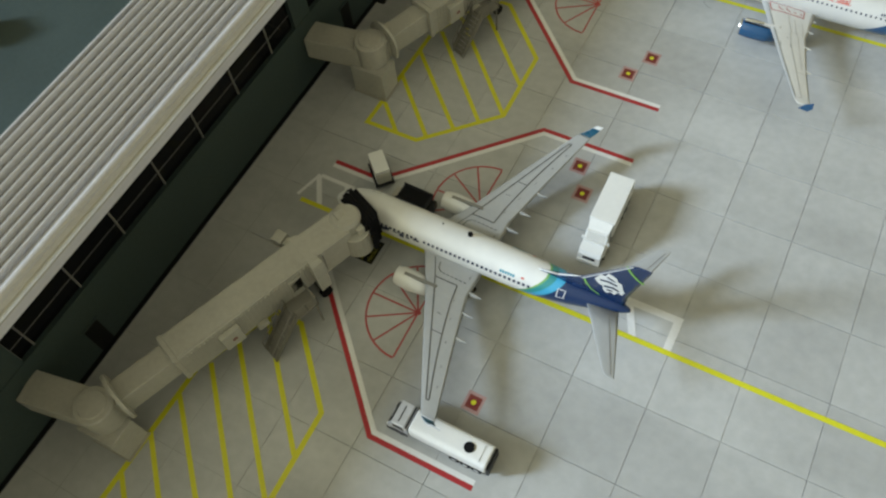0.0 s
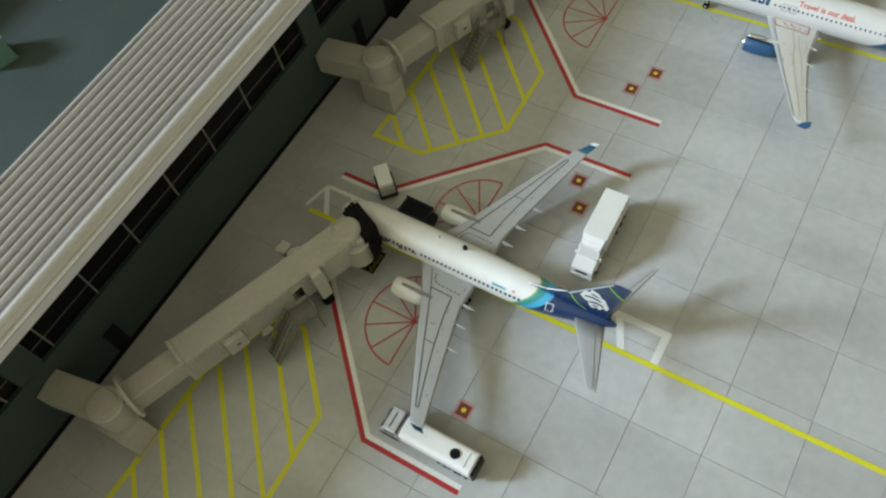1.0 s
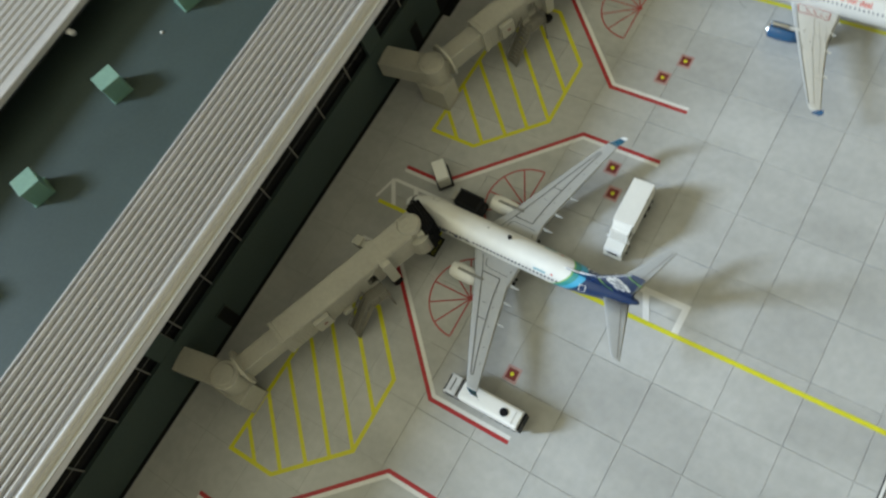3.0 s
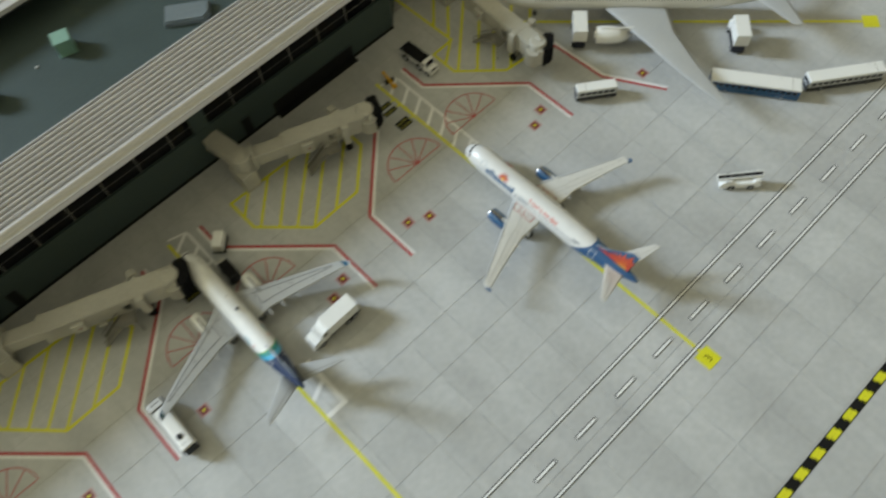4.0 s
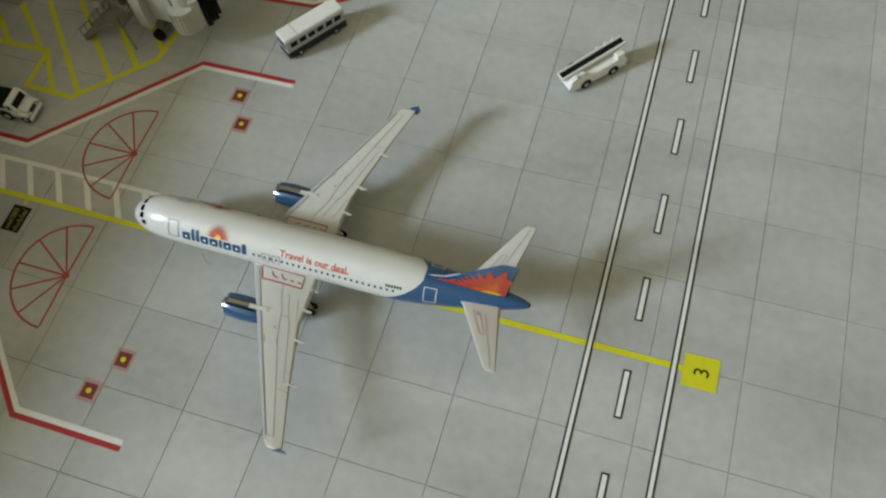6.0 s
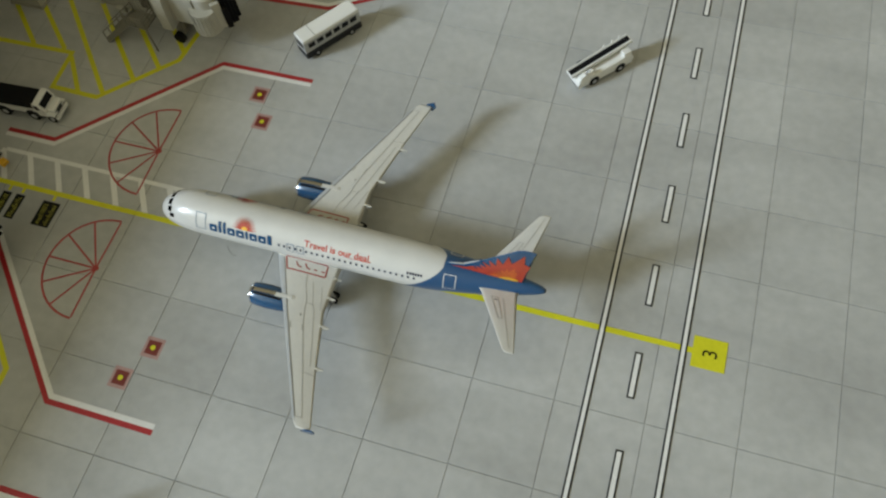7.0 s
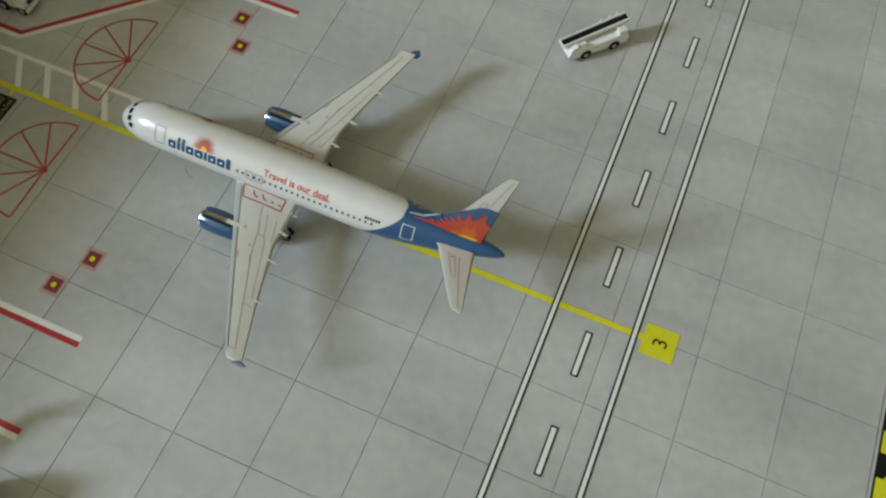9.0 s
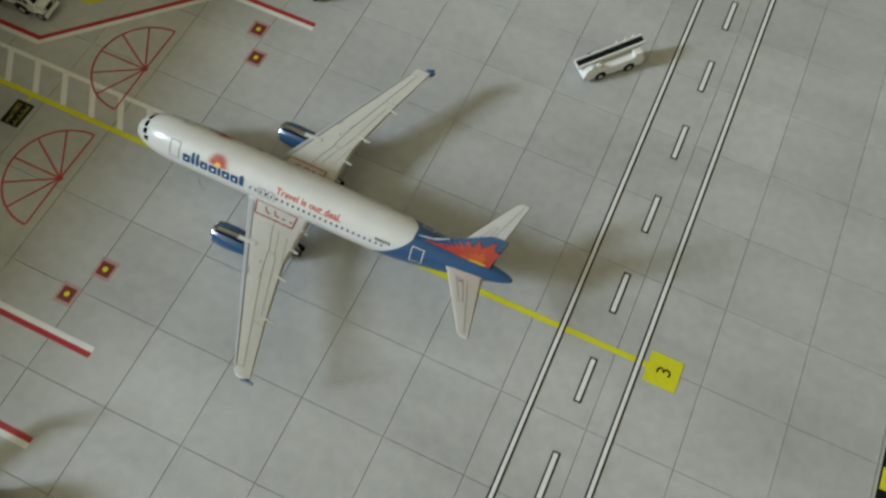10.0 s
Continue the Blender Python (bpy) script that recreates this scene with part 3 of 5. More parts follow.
def jet_bridge(rot, wall, cab, canopy_turn, collar_back, flap, stair_side, label):
    """A passenger bridge: a corridor from the wall, a rotunda on a pedestal, two telescoping tunnels, a cab with a black canopy."""
    rx, ry = rot
    ang = math.atan2(cab[1] - ry, cab[0] - rx)
    length = math.hypot(cab[0] - rx, cab[1] - ry)
    br = thing("jet_bridge", at(rx, ry, 0, math.degrees(ang)), label, "jet bridge", "jet bridges")
    w_ang = math.atan2(wall[1] - ry, wall[0] - rx) - ang
    w_len = math.hypot(wall[0] - rx, wall[1] - ry)
    turn = Matrix.Rotation(w_ang, 4, "Z")

    def turned(bm, m):
        bm.transform(m)
        return bm

    part("corridor", turned(box(0.15, w_len, -0.40, 0.40, 0.98, 1.66, 0.03), turn), M_CREAM, br)
    part("corridor_floor", turned(box(0.3, w_len, -0.35, 0.35, 0.90, 0.98), turn), M_CREAM_DARK, br)
    drum = rod((0, 0, 0.92), (0, 0, 1.77), 0.47, n=36)
    rod((0, 0, 1.77), (0, 0, 1.80), 0.47, 0.44, 36, drum)
    part("rotunda", drum, M_CREAM, br)
    part("rotunda_cap", rod((0, 0, 1.80), (0, 0, 1.83), 0.34, 0.32, 30), M_CREAM, br)
    flange = [(0.50 + 0.10 * math.cos(a), 0.62 * math.sin(a), 1.42 + 0.62 * math.cos(a)) for a in np.linspace(-2.2, 2.2, 20)]
    part("rotunda_flange", rings([[(0.46, y, z) for _, y, z in flange], [(0.54, y, z) for _, y, z in flange]]), M_CREAM, br)
    unturn = Matrix.Rotation(-ang, 4, "Z") @ Matrix.Translation((0.08, -0.18, 0))
    part("pedestal", turned(box(-0.55, 0.52, -0.38, 0.36, 0.08, 1.05, 0.02), unturn), M_CREAM, br)
    part("pedestal_foot", turned(box(-0.58, 0.55, -0.41, 0.39, 0.0, 0.08, 0.02), unturn), M_CREAM_DARK, br)
    x1, x2 = 1.95, length - 0.62
    part("inner_tunnel", box(0.3, x1 + 0.5, -0.30, 0.30, 1.02, 1.68, 0.03), M_CREAM, br)
    out = box(x1, x2, -0.41, 0.41, 0.86, 1.80, 0.025)
    part("outer_tunnel", out, M_CREAM, br)
    part("end_frame", box(x1 - 0.05, x1 + 0.07, -0.43, 0.43, 0.84, 1.812, 0.012), M_CREAM, br)
    part("roof_panel", box(x1 + 0.1, x2 - 0.1, -0.36, 0.36, 1.801, 1.825, 0.008), M_CREAM, br)
    n = int((x2 - x1 - 0.9) / 0.115)
    for s in (-1, 1):
        for i in range(n):
            x = x1 + 0.25 + i * 0.115
            part("side_rib", box(x, x + 0.05, s * 0.415 - 0.025, s * 0.415 + 0.025, 0.93, 1.74), M_CREAM, br)
    s = stair_side
    # service boxes, a red fire box, a dark window and the collar
    xm = x1 + (x2 - x1) * 0.30 - 0.12
    box_part = part("service_box", box(xm - 0.34, xm + 0.20, s * 0.48 - 0.10, s * 0.48 + 0.10, 1.02, 1.60, 0.02), M_CREAM, br)
    part("grille_mark", box(xm - 0.10, xm + 0.02, s * 0.583 - 0.004, s * 0.583 + 0.004, 1.26, 1.34), M_DARKRED, box_part)
    part("service_box", box(xm + 0.55, xm + 0.85, s * 0.50 - 0.07, s * 0.50 + 0.07, 0.84, 0.98, 0.01), M_CREAM, br)
    xc = x2 - 0.95 - collar_back
    part("collar", box(xc - 0.12, xc + 0.12, -0.46, 0.46, 0.70, 1.836, 0.03), M_CREAM, br)
    arm = [[(xc + a, s * y, z) for a, y in ((-k, y0), (k, y0), (k, y1), (-k, y1))] for k, y0, y1, z in ((0.13, 0.40, 0.50, 1.85), (0.155, 0.42, 0.62, 1.80), (0.16, 0.44, 0.68, 1.30), (0.15, 0.46, 0.68, 0.74), (0.11, 0.48, 0.64, 0.68))]
    part("collar_arm", rings(arm), M_CREAM, br)
    part("door", box(xc - 0.80, xc - 0.42, s * 0.425 - 0.02, s * 0.425 + 0.02, 0.96, 1.64), M_CREAM, br)
    part("door_window", box(xc - 0.77, xc - 0.46, s * 0.455 - 0.010, s * 0.455 + 0.010, 1.16, 1.56), M_GLASS, br, "small black window")
    swing = Matrix.Translation((xc - 0.02, -s * 0.40, 0)) @ Matrix.Rotation(-s * radians(18), 4, "Z")
    unit = part("side_unit", turned(box(-0.12, 0.12, *sorted((0.0, -s * 0.40)), 1.20, 1.50, 0.02), swing), M_CREAM, br)
    part("unit_head", turned(box(-0.17, 0.17, *sorted((-s * 0.34, -s * 0.66)), 1.30, 1.56, 0.03), swing), M_CREAM, unit)
    # wheeled drive column below the collar
    col = box(xc - 0.10, xc + 0.10, -0.30, -0.16, 0.26, 0.86)
    box(xc - 0.10, xc + 0.10, 0.16, 0.30, 0.26, 0.86, bm=col)
    box(xc - 0.12, xc + 0.12, -0.40, 0.40, 0.18, 0.28, bm=col)
    part("drive_column", col, M_GREYSTAIR, br)
    for y in (-0.42, 0.42):
        part("drive_wheel", rod((xc, y - 0.07, 0.17), (xc, y + 0.07, 0.17), 0.17, n=20), M_RUBBER, br)
    # service stair: a landing with rails, treads between stringers
    lx = xc - 0.78
    part("landing", box(lx - 0.33, lx + 0.33, s * 0.72 - 0.28, s * 0.72 + 0.28, 0.90, 0.95), M_GREYSTAIR, br)
    part("landing_door_frame", box(lx - 0.02, lx + 0.32, s * 0.445 - 0.02, s * 0.445 + 0.02, 0.95, 1.66, 0.01), M_CREAM, br)
    rail = bmesh.new()
    for (xa, ya), (xb, yb) in (((lx - 0.31, 0.99), (lx + 0.31, 0.99)), ((lx + 0.31, 0.99), (lx + 0.31, 0.48))):
        for z in (1.05, 1.17, 1.29):
            rod((xa, s * ya, z), (xb, s * yb, z), 0.017, n=6, bm=rail)
        for f in (0.0, 0.5, 1.0):
            x, y = xa + (xb - xa) * f, ya + (yb - ya) * f
            rod((x, s * y, 0.95), (x, s * y, 1.29), 0.017, n=6, bm=rail)
    part("landing_rail", rail, M_GREYSTAIR, br)
    part("landing_leg", rod((lx + 0.26, s * 0.95, 0.0), (lx + 0.26, s * 0.95, 0.90), 0.025, n=8), M_GREYSTAIR, br)
    sx0, sx1 = lx - 0.33, lx - 1.30
    for y, yo in ((0.50, 0.64), (0.93, 1.08)):
        part("stringer", rings([[(sx0, s * y - 0.02, 0.80), (sx0, s * y + 0.02, 0.80), (sx0, s * y + 0.02, 1.06), (sx0, s * y - 0.02, 1.06)],
                                [(sx1, s * yo - 0.02, 0.0), (sx1, s * yo + 0.02, 0.0), (sx1, s * yo + 0.02, 0.20), (sx1, s * yo - 0.02, 0.20)]]), M_GREYSTAIR, br)
        rr = rod((sx0, s * y, 1.29), (sx1, s * yo, 0.44), 0.018, n=6)
        for f in (0.0, 0.25, 0.5, 0.75, 1.0):
            x, z = sx0 + (sx1 - sx0) * f, 0.9 * (1 - f)
            w = y + (yo - y) * f
            rod((x, s * w, z), (x, s * w, z + 0.41), 0.014, n=6, bm=rr)
        part("stair_rail", rr, M_GREYSTAIR, br)
    for i in range(10):
        f = (i + 0.5) / 10
        x, z = sx0 + (sx1 - sx0) * f, 0.92 * (1 - f)
        w = 0.715 + 0.145 * f
        part("tread", box(x - 0.055, x + 0.055, s * w - 0.19, s * w + 0.19, z, z + 0.025), M_GREYSTAIR, br)
    # round-ended cab and the folding canopy
    cx = length - 0.45
    cabm = rod((cx, 0, 0.84), (cx, 0, 1.82), 0.39, n=32)
    rod((cx, 0, 1.82), (cx, 0, 1.90), 0.39, 0.33, 32, cabm)
    part("cab", cabm, M_CREAM, br)
    part("cab_roof_cap", rings([[(cx - 0.20, y, z) for y, z in ((0.0, 1.90), (0.34, 1.90), (0.34, 1.93), (0.17, 2.02), (0.0, 1.93))],
                                [(cx + 0.09, y, z) for y, z in ((0.04, 1.90), (0.30, 1.90), (0.30, 1.91), (0.17, 1.95), (0.04, 1.91))]]), M_CREAM, br)
    part("cab_skirt", rod((cx + 0.03, s * 0.26, 0.80), (cx + 0.03, s * 0.26, 1.52), 0.40, 0.38, 30), M_CREAM, br)
    for i in range(9):
        a = s * math.pi / 2 + (i - 4) * 0.26
        x, y = cx + 0.03 + 0.40 * math.cos(a), s * 0.26 + 0.40 * math.sin(a)
        part("cab_flute", rod((x, y, 0.82), (x, y, 1.50), 0.016, n=6), M_CREAM, br)
    tc = Matrix.Translation((cx, 0, 0)) @ Matrix.Rotation(radians(canopy_turn), 4, "Z")
    part("cab_front", turned(box(0.02, 0.27, -0.50, 0.50, 0.84, 1.72, 0.03), tc), M_CREAM, br)
    # the bellows bow forward in the middle and end in a narrow flap on the stair side
    for i, (near, far) in enumerate(((0.52, 0.56), (0.54, 0.60), (0.52, 0.60), (0.46, 0.62), (0.34, 0.58))):
        x, g = 0.22 + i * 0.102, 0.02 * (i % 2)
        near += flap - 0.66
        part("canopy_fold", turned(box(x, x + 0.098, *sorted((s * (near + g), -s * (far + g))), 0.74 - g, 1.76 + g, 0.018), tc), M_RUBBER, br)
    part("canopy_flap", turned(box(0.26, 0.42, *sorted((s * 0.30, s * (flap + 0.04))), 0.80, 1.50, 0.02), tc), M_RUBBER, br)
    return br


jet_bridge((-17.15, -19.56), (-19.0, -19.88), (-14.38, -12.48), -3, 0.20, 0.66, -1, "cream plastic jet bridge docked at the white and navy airliner")
jet_bridge((-17.06, -7.41), (-19.0, -7.69), (-14.83, -1.68), 0, 0.0, 0.52, -1, "cream plastic jet bridge with black canopy at an empty stand position")
jet_bridge((-18.60, 6.25), (-20.42, 4.43), (-11.65, 5.86), 45, 0.0, 0.50, -1, "cream plastic jet bridge reaching towards the white wide-body airliner")

# ---- airliners ----


def smooth_table(rows, x):
    """Rows of (station, value, value), joined by smooth curves."""
    xs = [r[0] for r in rows]
    out = []
    for c in (1, 2):
        ys = [r[c] for r in rows]
        s = [(ys[min(i + 1, len(xs) - 1)] - ys[max(i - 1, 0)]) / (xs[min(i + 1, len(xs) - 1)] - xs[max(i - 1, 0)]) for i in range(len(xs))]
        i = max(0, min(len(xs) - 2, int(np.searchsorted(xs, x)) - 1))
        h = xs[i + 1] - xs[i]
        u = min(max((x - xs[i]) / h, 0), 1)
        out.append((2 * u**3 - 3 * u**2 + 1) * ys[i] + (u**3 - 2 * u**2 + u) * h * s[i] + (3 * u**2 - 2 * u**3) * ys[i + 1] + (u**3 - u**2) * h * s[i + 1])
    return out


class Hull:
    """A fuselage along +x from the nose, with its skin as a function of station and angle from the top (port side negative)."""

    def __init__(self, rows, tall=1.04):
        self.rows, self.tall, self.length = rows, tall, rows[-1][0]

    def skin(self, x, deg, off=0.0):
        r, zc = smooth_table(self.rows, x)
        a = radians(deg)
        r = max(r, 0.004) + off
        return Vector((x, r * math.sin(a), zc + self.tall * r * math.cos(a)))

    def mesh(self, n=56, k=40):
        xs = sorted({round(self.length * (0.5 - 0.5 * math.cos(math.pi * i / n)), 4) for i in range(n + 1)})
        return rings([[self.skin(x, 360 * i / k) for i in range(k)] for x in xs])

    def decal(self, bm, off=0.008, cuts=2):
        """Lays a flat drawing in (station, degrees, 0) on the skin."""
        bm.normal_update()
        bmesh.ops.triangulate(bm, faces=bm.faces[:])
        if cuts:
            bmesh.ops.subdivide_edges(bm, edges=bm.edges[:], cuts=cuts, use_grid_fill=True)
        for v in bm.verts:
            v.co = self.skin(v.co.x, v.co.y, off)
        return bm

    def frame_line(self, x0, x1, a0, a1, w=0.022, off=0.008):
        """The outline of a door."""
        g = math.degrees(w / 0.5)
        b = bmesh.new()
        for p in ((x0, x1, a0, a0 + g), (x0, x1, a1 - g, a1), (x0, x0 + w, a0, a1), (x1 - w, x1, a0, a1)):
            patch(*p, 0, b)
        bmesh.ops.subdivide_edges(b, edges=b.edges[:], cuts=3, use_grid_fill=True)
        for v in b.verts:
            v.co = self.skin(v.co.x, v.co.y, off)
        return b


CHORD = (0.0, 0.012, 0.05, 0.12, 0.22, 0.35, 0.5, 0.65, 0.8, 0.92, 1.0)


def foil(c):
    """Half thickness of a rounded section, as a share of its greatest."""
    return 2.6 * (math.sqrt(c) * 0.62 - 0.30 * c - 0.42 * c * c + 0.10 * c**3) if c < 1 else 0.0


class Surface:
    """A wing, tailplane or fin: rows of (reach, leading edge, trailing edge, height). upright: reach is the height."""

    def __init__(self, rows, thick=0.10, upright=False):
        self.rows, self.thick, self.upright = rows, thick, upright

    def at(self, reach):
        r = self.rows
        return [float(np.interp(reach, [q[0] for q in r], [q[i] for q in r])) for i in (1, 2, 3)]

    def point(self, reach, c, side, top):
        le, te, z = self.at(reach)
        t = 0.5 * self.thick * (te - le) * foil(c)
        x = le + c * (te - le)
        return Vector((x, top * t, reach)) if self.upright else Vector((x, side * reach, z + top * t * (1.25 if top > 0 else 0.75)))

    def mesh(self, side=1, steps=3):
        reaches = []
        for a, b in zip(self.rows, self.rows[1:]):
            reaches += [a[0] + (b[0] - a[0]) * i / steps for i in range(steps)]
        reaches.append(self.rows[-1][0])
        out = []
        for q in reaches:
            out.append([self.point(q, c, side, 1) for c in CHORD] + [self.point(q, c, side, -1) for c in CHORD[-2:0:-1]])
        return rings(out)

    def line(self, pts, side, w=0.02, off=0.006, bm=None):
        """A thin line on the upper skin through points of (reach, chord share)."""
        b = bmesh.new() if bm is None else bm
        for (q0, c0), (q1, c1) in zip(pts, pts[1:]):
            n = 6
            row = [self.point(q0 + (q1 - q0) * i / n, c0 + (c1 - c0) * i / n, side, 1) + Vector((0, 0, off)) for i in range(n + 1)]
            d = (row[-1] - row[0])
            k = Vector((-d.y, d.x, 0)).normalized() * w / 2
            vs = [(b.verts.new(p + k), b.verts.new(p - k)) for p in row]
            for u, v in zip(vs, vs[1:]):
                b.faces.new((u[0], v[0], v[1], u[1]))
        return b

    def strip(self, r0, r1, chords, side, off=0.004, n=14):
        """A skin over part of the upper face, from reach r0 to r1."""
        rows = [[self.point(r0 + (r1 - r0) * i / n, c, side, 1) + Vector((0, 0, off)) for c in chords] for i in range(n + 1)]
        return rings(rows, closed=False)

    def side_decal(self, poly, side, off=0.008, cuts=2):
        """A drawing in (x, z) on one face of a fin."""
        b = sheet([(x, z, 0) for x, z in poly])
        b.normal_update()
        bmesh.ops.triangulate(b, faces=b.faces[:])
        bmesh.ops.subdivide_edges(b, edges=b.edges[:], cuts=cuts, use_grid_fill=True)
        for v in b.verts:
            x, z = v.co.x, v.co.y
            le, te, _ = self.at(z)
            c = min(max((x - le) / (te - le), 0.0), 1.0)
            v.co = (x, side * (0.5 * self.thick * (te - le) * foil(c) + off), z)
        return b


def lathe(rows, cx, cy, cz, n=28, bm=None):
    """A skin of rows (x, radius) turned round an axis along x."""
    return rings([[(cx + x, cy + r * math.cos(2 * math.pi * i / n), cz + r * math.sin(2 * math.pi * i / n)) for i in range(n)] for x, r in rows], bm, cap=False)


def wheel_pair(x, y, r, half, parent):
    for s in (-1, 1):
        part("tyre", rod((x, y + s * half - 0.03, r), (x, y + s * half + 0.03, r), r, n=18), M_RUBBER, parent)
    part("hub", rod((x, y - half - 0.035, r), (x, y + half + 0.035, r), r * 0.45, n=10), M_WING, parent)


def engine(plane, x, y, z, r, length, cowl, lip, wing_z, wing_x):
    nac = part("engine_nacelle", lathe([(0.05, r * 0.93), (0.16, r * 1.02), (0.38 * length, r * 1.06), (0.7 * length, r * 0.98), (length, r * 0.70), (length, r * 0.62), (length * 0.8, r * 0.6)], x, y, z), cowl, plane, smooth=True)
    part("intake_lip", lathe([(0.10, r * 0.80), (0.02, r * 0.82), (0.0, r * 0.88), (0.015, r * 0.94), (0.055, r * 0.945)], x, y, z), lip, nac, "bright metal intake ring", smooth=True)
    part("fan_disc", lathe([(0.10, r * 0.82), (0.11, r * 0.35), (0.10, r * 0.3), (0.02, 0.01)], x, y, z), M_DARK, nac, "dark fan behind the intake", smooth=True)
    part("exhaust_cone", lathe([(length * 0.85, r * 0.55), (length + 0.05, r * 0.45), (length + 0.28, 0.02)], x, y, z), M_SILVER, nac, smooth=True)
    top = [(x + 0.22, z + r * 0.98), (x + 0.30, z + r * 1.10), (wing_x + 0.25, wing_z + 0.06), (wing_x + 0.6, wing_z - 0.02), (x + length, z + r * 0.55)]
    # grey on the white engines' pylons paints in the shade on them
    part("pylon", rings([[(px, y - 0.042, pz) for px, pz in top], [(px, y + 0.042, pz) for px, pz in top]]), M_PALEPANEL if cowl is lip else M_CREAMWING, plane)


def fairing(plane, x, y, z, length, material):
    rows = [(0, 0.015), (0.25 * length, 0.052), (0.6 * length, 0.05), (length, 0.014)]
    part("flap_fairing", lathe(rows, x, y, z, 10), material, plane, smooth=True)


def airliner(m, label, hull, hull_paint, wing, wing_paint, tail, fin, fin_paint, dorsal, dorsal_paint, group="airliners"):
    plane = thing("airliner", m, label, "airliner", group)
    part("fuselage", hull.mesh(), hull_paint, plane, smooth=True)
    for s in (-1, 1):
        part("wing", wing.mesh(s), wing_paint, plane, smooth=True)
        part("tailplane", tail.mesh(s), wing_paint, plane, smooth=True)
    part("fin", fin.mesh(), fin_paint, plane, smooth=True)
    part("dorsal_fillet", rings([[(x, -w, z) for x, z, w in dorsal], [(x, w, z) for x, z, w in dorsal]]), dorsal_paint, plane)
    return plane


def belly(plane, x0, x1, y, z0, z1, material):
    """The wing-body fairing."""
    rows = []
    for i in range(9):
        u = i / 8
        k = math.sin(math.pi * u) ** 0.5 if 0 < u < 1 else 0.02
        x = x0 + (x1 - x0) * u
        rows.append([(x, k * y * math.cos(a), (z0 + z1) / 2 + (z1 - z0) / 2 * (0.35 + 0.65 * k) * math.sin(a)) for a in np.linspace(0, 2 * math.pi, 17)[:-1]])
    part("belly_fairing", rings(rows), material, plane, smooth=True)


def dots_row(hull, stations, deg, w, h_deg, off=0.008):
    b = bmesh.new()
    for x in stations:
        b.faces.new([b.verts.new(hull.skin(x + dx, deg + da, off)) for dx, da in ((-w / 2, -h_deg / 2), (w / 2, -h_deg / 2), (w / 2, h_deg / 2), (-w / 2, h_deg / 2))])
    return b


def gear(plane, nose_x, main_x, main_y, z):
    part("nose_strut", rod((nose_x, 0, 0.08), (nose_x, 0, z), 0.035, n=8), M_WING, plane)
    wheel_pair(nose_x, 0, 0.09, 0.06, plane)
    for s in (-1, 1):
        part("main_strut", rod((main_x, s * main_y, 0.1), (main_x, s * main_y, z), 0.045, n=8), M_WING, plane)
        wheel_pair(main_x, s * main_y, 0.13, 0.08, plane)


# -- white airliner with blue tail --
HULL_A = Hull([(0, 0.000, 0.84), (0.05, 0.167, 0.855), (0.2, 0.299, 0.895), (0.48, 0.418, 0.955), (0.85, 0.492, 0.995), (1.3, 0.514, 1.01), (2, 0.519, 1.015), (6, 0.519, 1.015), (6.8, 0.496, 1.03),
               (7.6, 0.406, 1.07), (8.4, 0.290, 1.15), (9, 0.177, 1.22), (9.3, 0.101, 1.25), (9.4, 0.056, 1.255)])
# the hull's white is darkened to stand in for shade over this airliner
BLUE_RGB, SHADED_HULL_RGB = (0.014, 0.068, 0.17), (0.565, 0.56, 0.54)
PAINT_A = banded("shade-dimmed white and blue hull paint", [(0, SHADED_HULL_RGB), (7.17, BLUE_RGB)], 1.4, 0.0, 1.5)
WING_A = Surface([(0.30, 3.09, 4.80, 0.78), (0.50, 3.21, 4.78, 0.79), (1.62, 3.79, 4.80, 0.86), (3.0, 4.51, 5.16, 0.96), (4.10, 5.09, 5.50, 1.06), (4.22, 5.21, 5.52, 1.07)], 0.11)
TAIL_A = Surface([(0.15, 7.82, 8.86, 1.25), (0.36, 8.08, 8.88, 1.29), (1.58, 8.86, 9.13, 1.52), (1.66, 8.95, 9.13, 1.53)], 0.09)
FIN_A = Surface([(1.32, 7.42, 8.93, 0), (1.95, 7.93, 9.0, 0), (2.88, 8.80, 9.17, 0), (2.94, 8.92, 9.17, 0)], 0.085, True)
jet_a = airliner(at(-10.79, 0.055, 0, -0.3), "white airliner with blue tail, orange sunburst fin and blue engines", HULL_A, PAINT_A, WING_A, M_CREAMWING, TAIL_A, FIN_A, M_BLUE,
                 [(7.12, 1.49, 0.03), (7.6, 1.66, 0.03), (8.0, 2.02, 0.03), (8.2, 1.6, 0.03), (7.7, 1.38, 0.03)], M_BLUE)
part("dorsal_ridge", rod((7.18, 0, 1.495), (7.62, 0, 1.665), 0.012, 0.028, 8, rod((7.62, 0, 1.665), (7.97, 0, 2.0), 0.028, 0.012, 8)), M_WING, jet_a, "thin white ridge before the fin", True)
belly(jet_a, 2.7, 5.3, 0.50, 0.47, 0.95, M_HULL)
gear(jet_a, 1.25, 4.62, 0.95, 0.7)
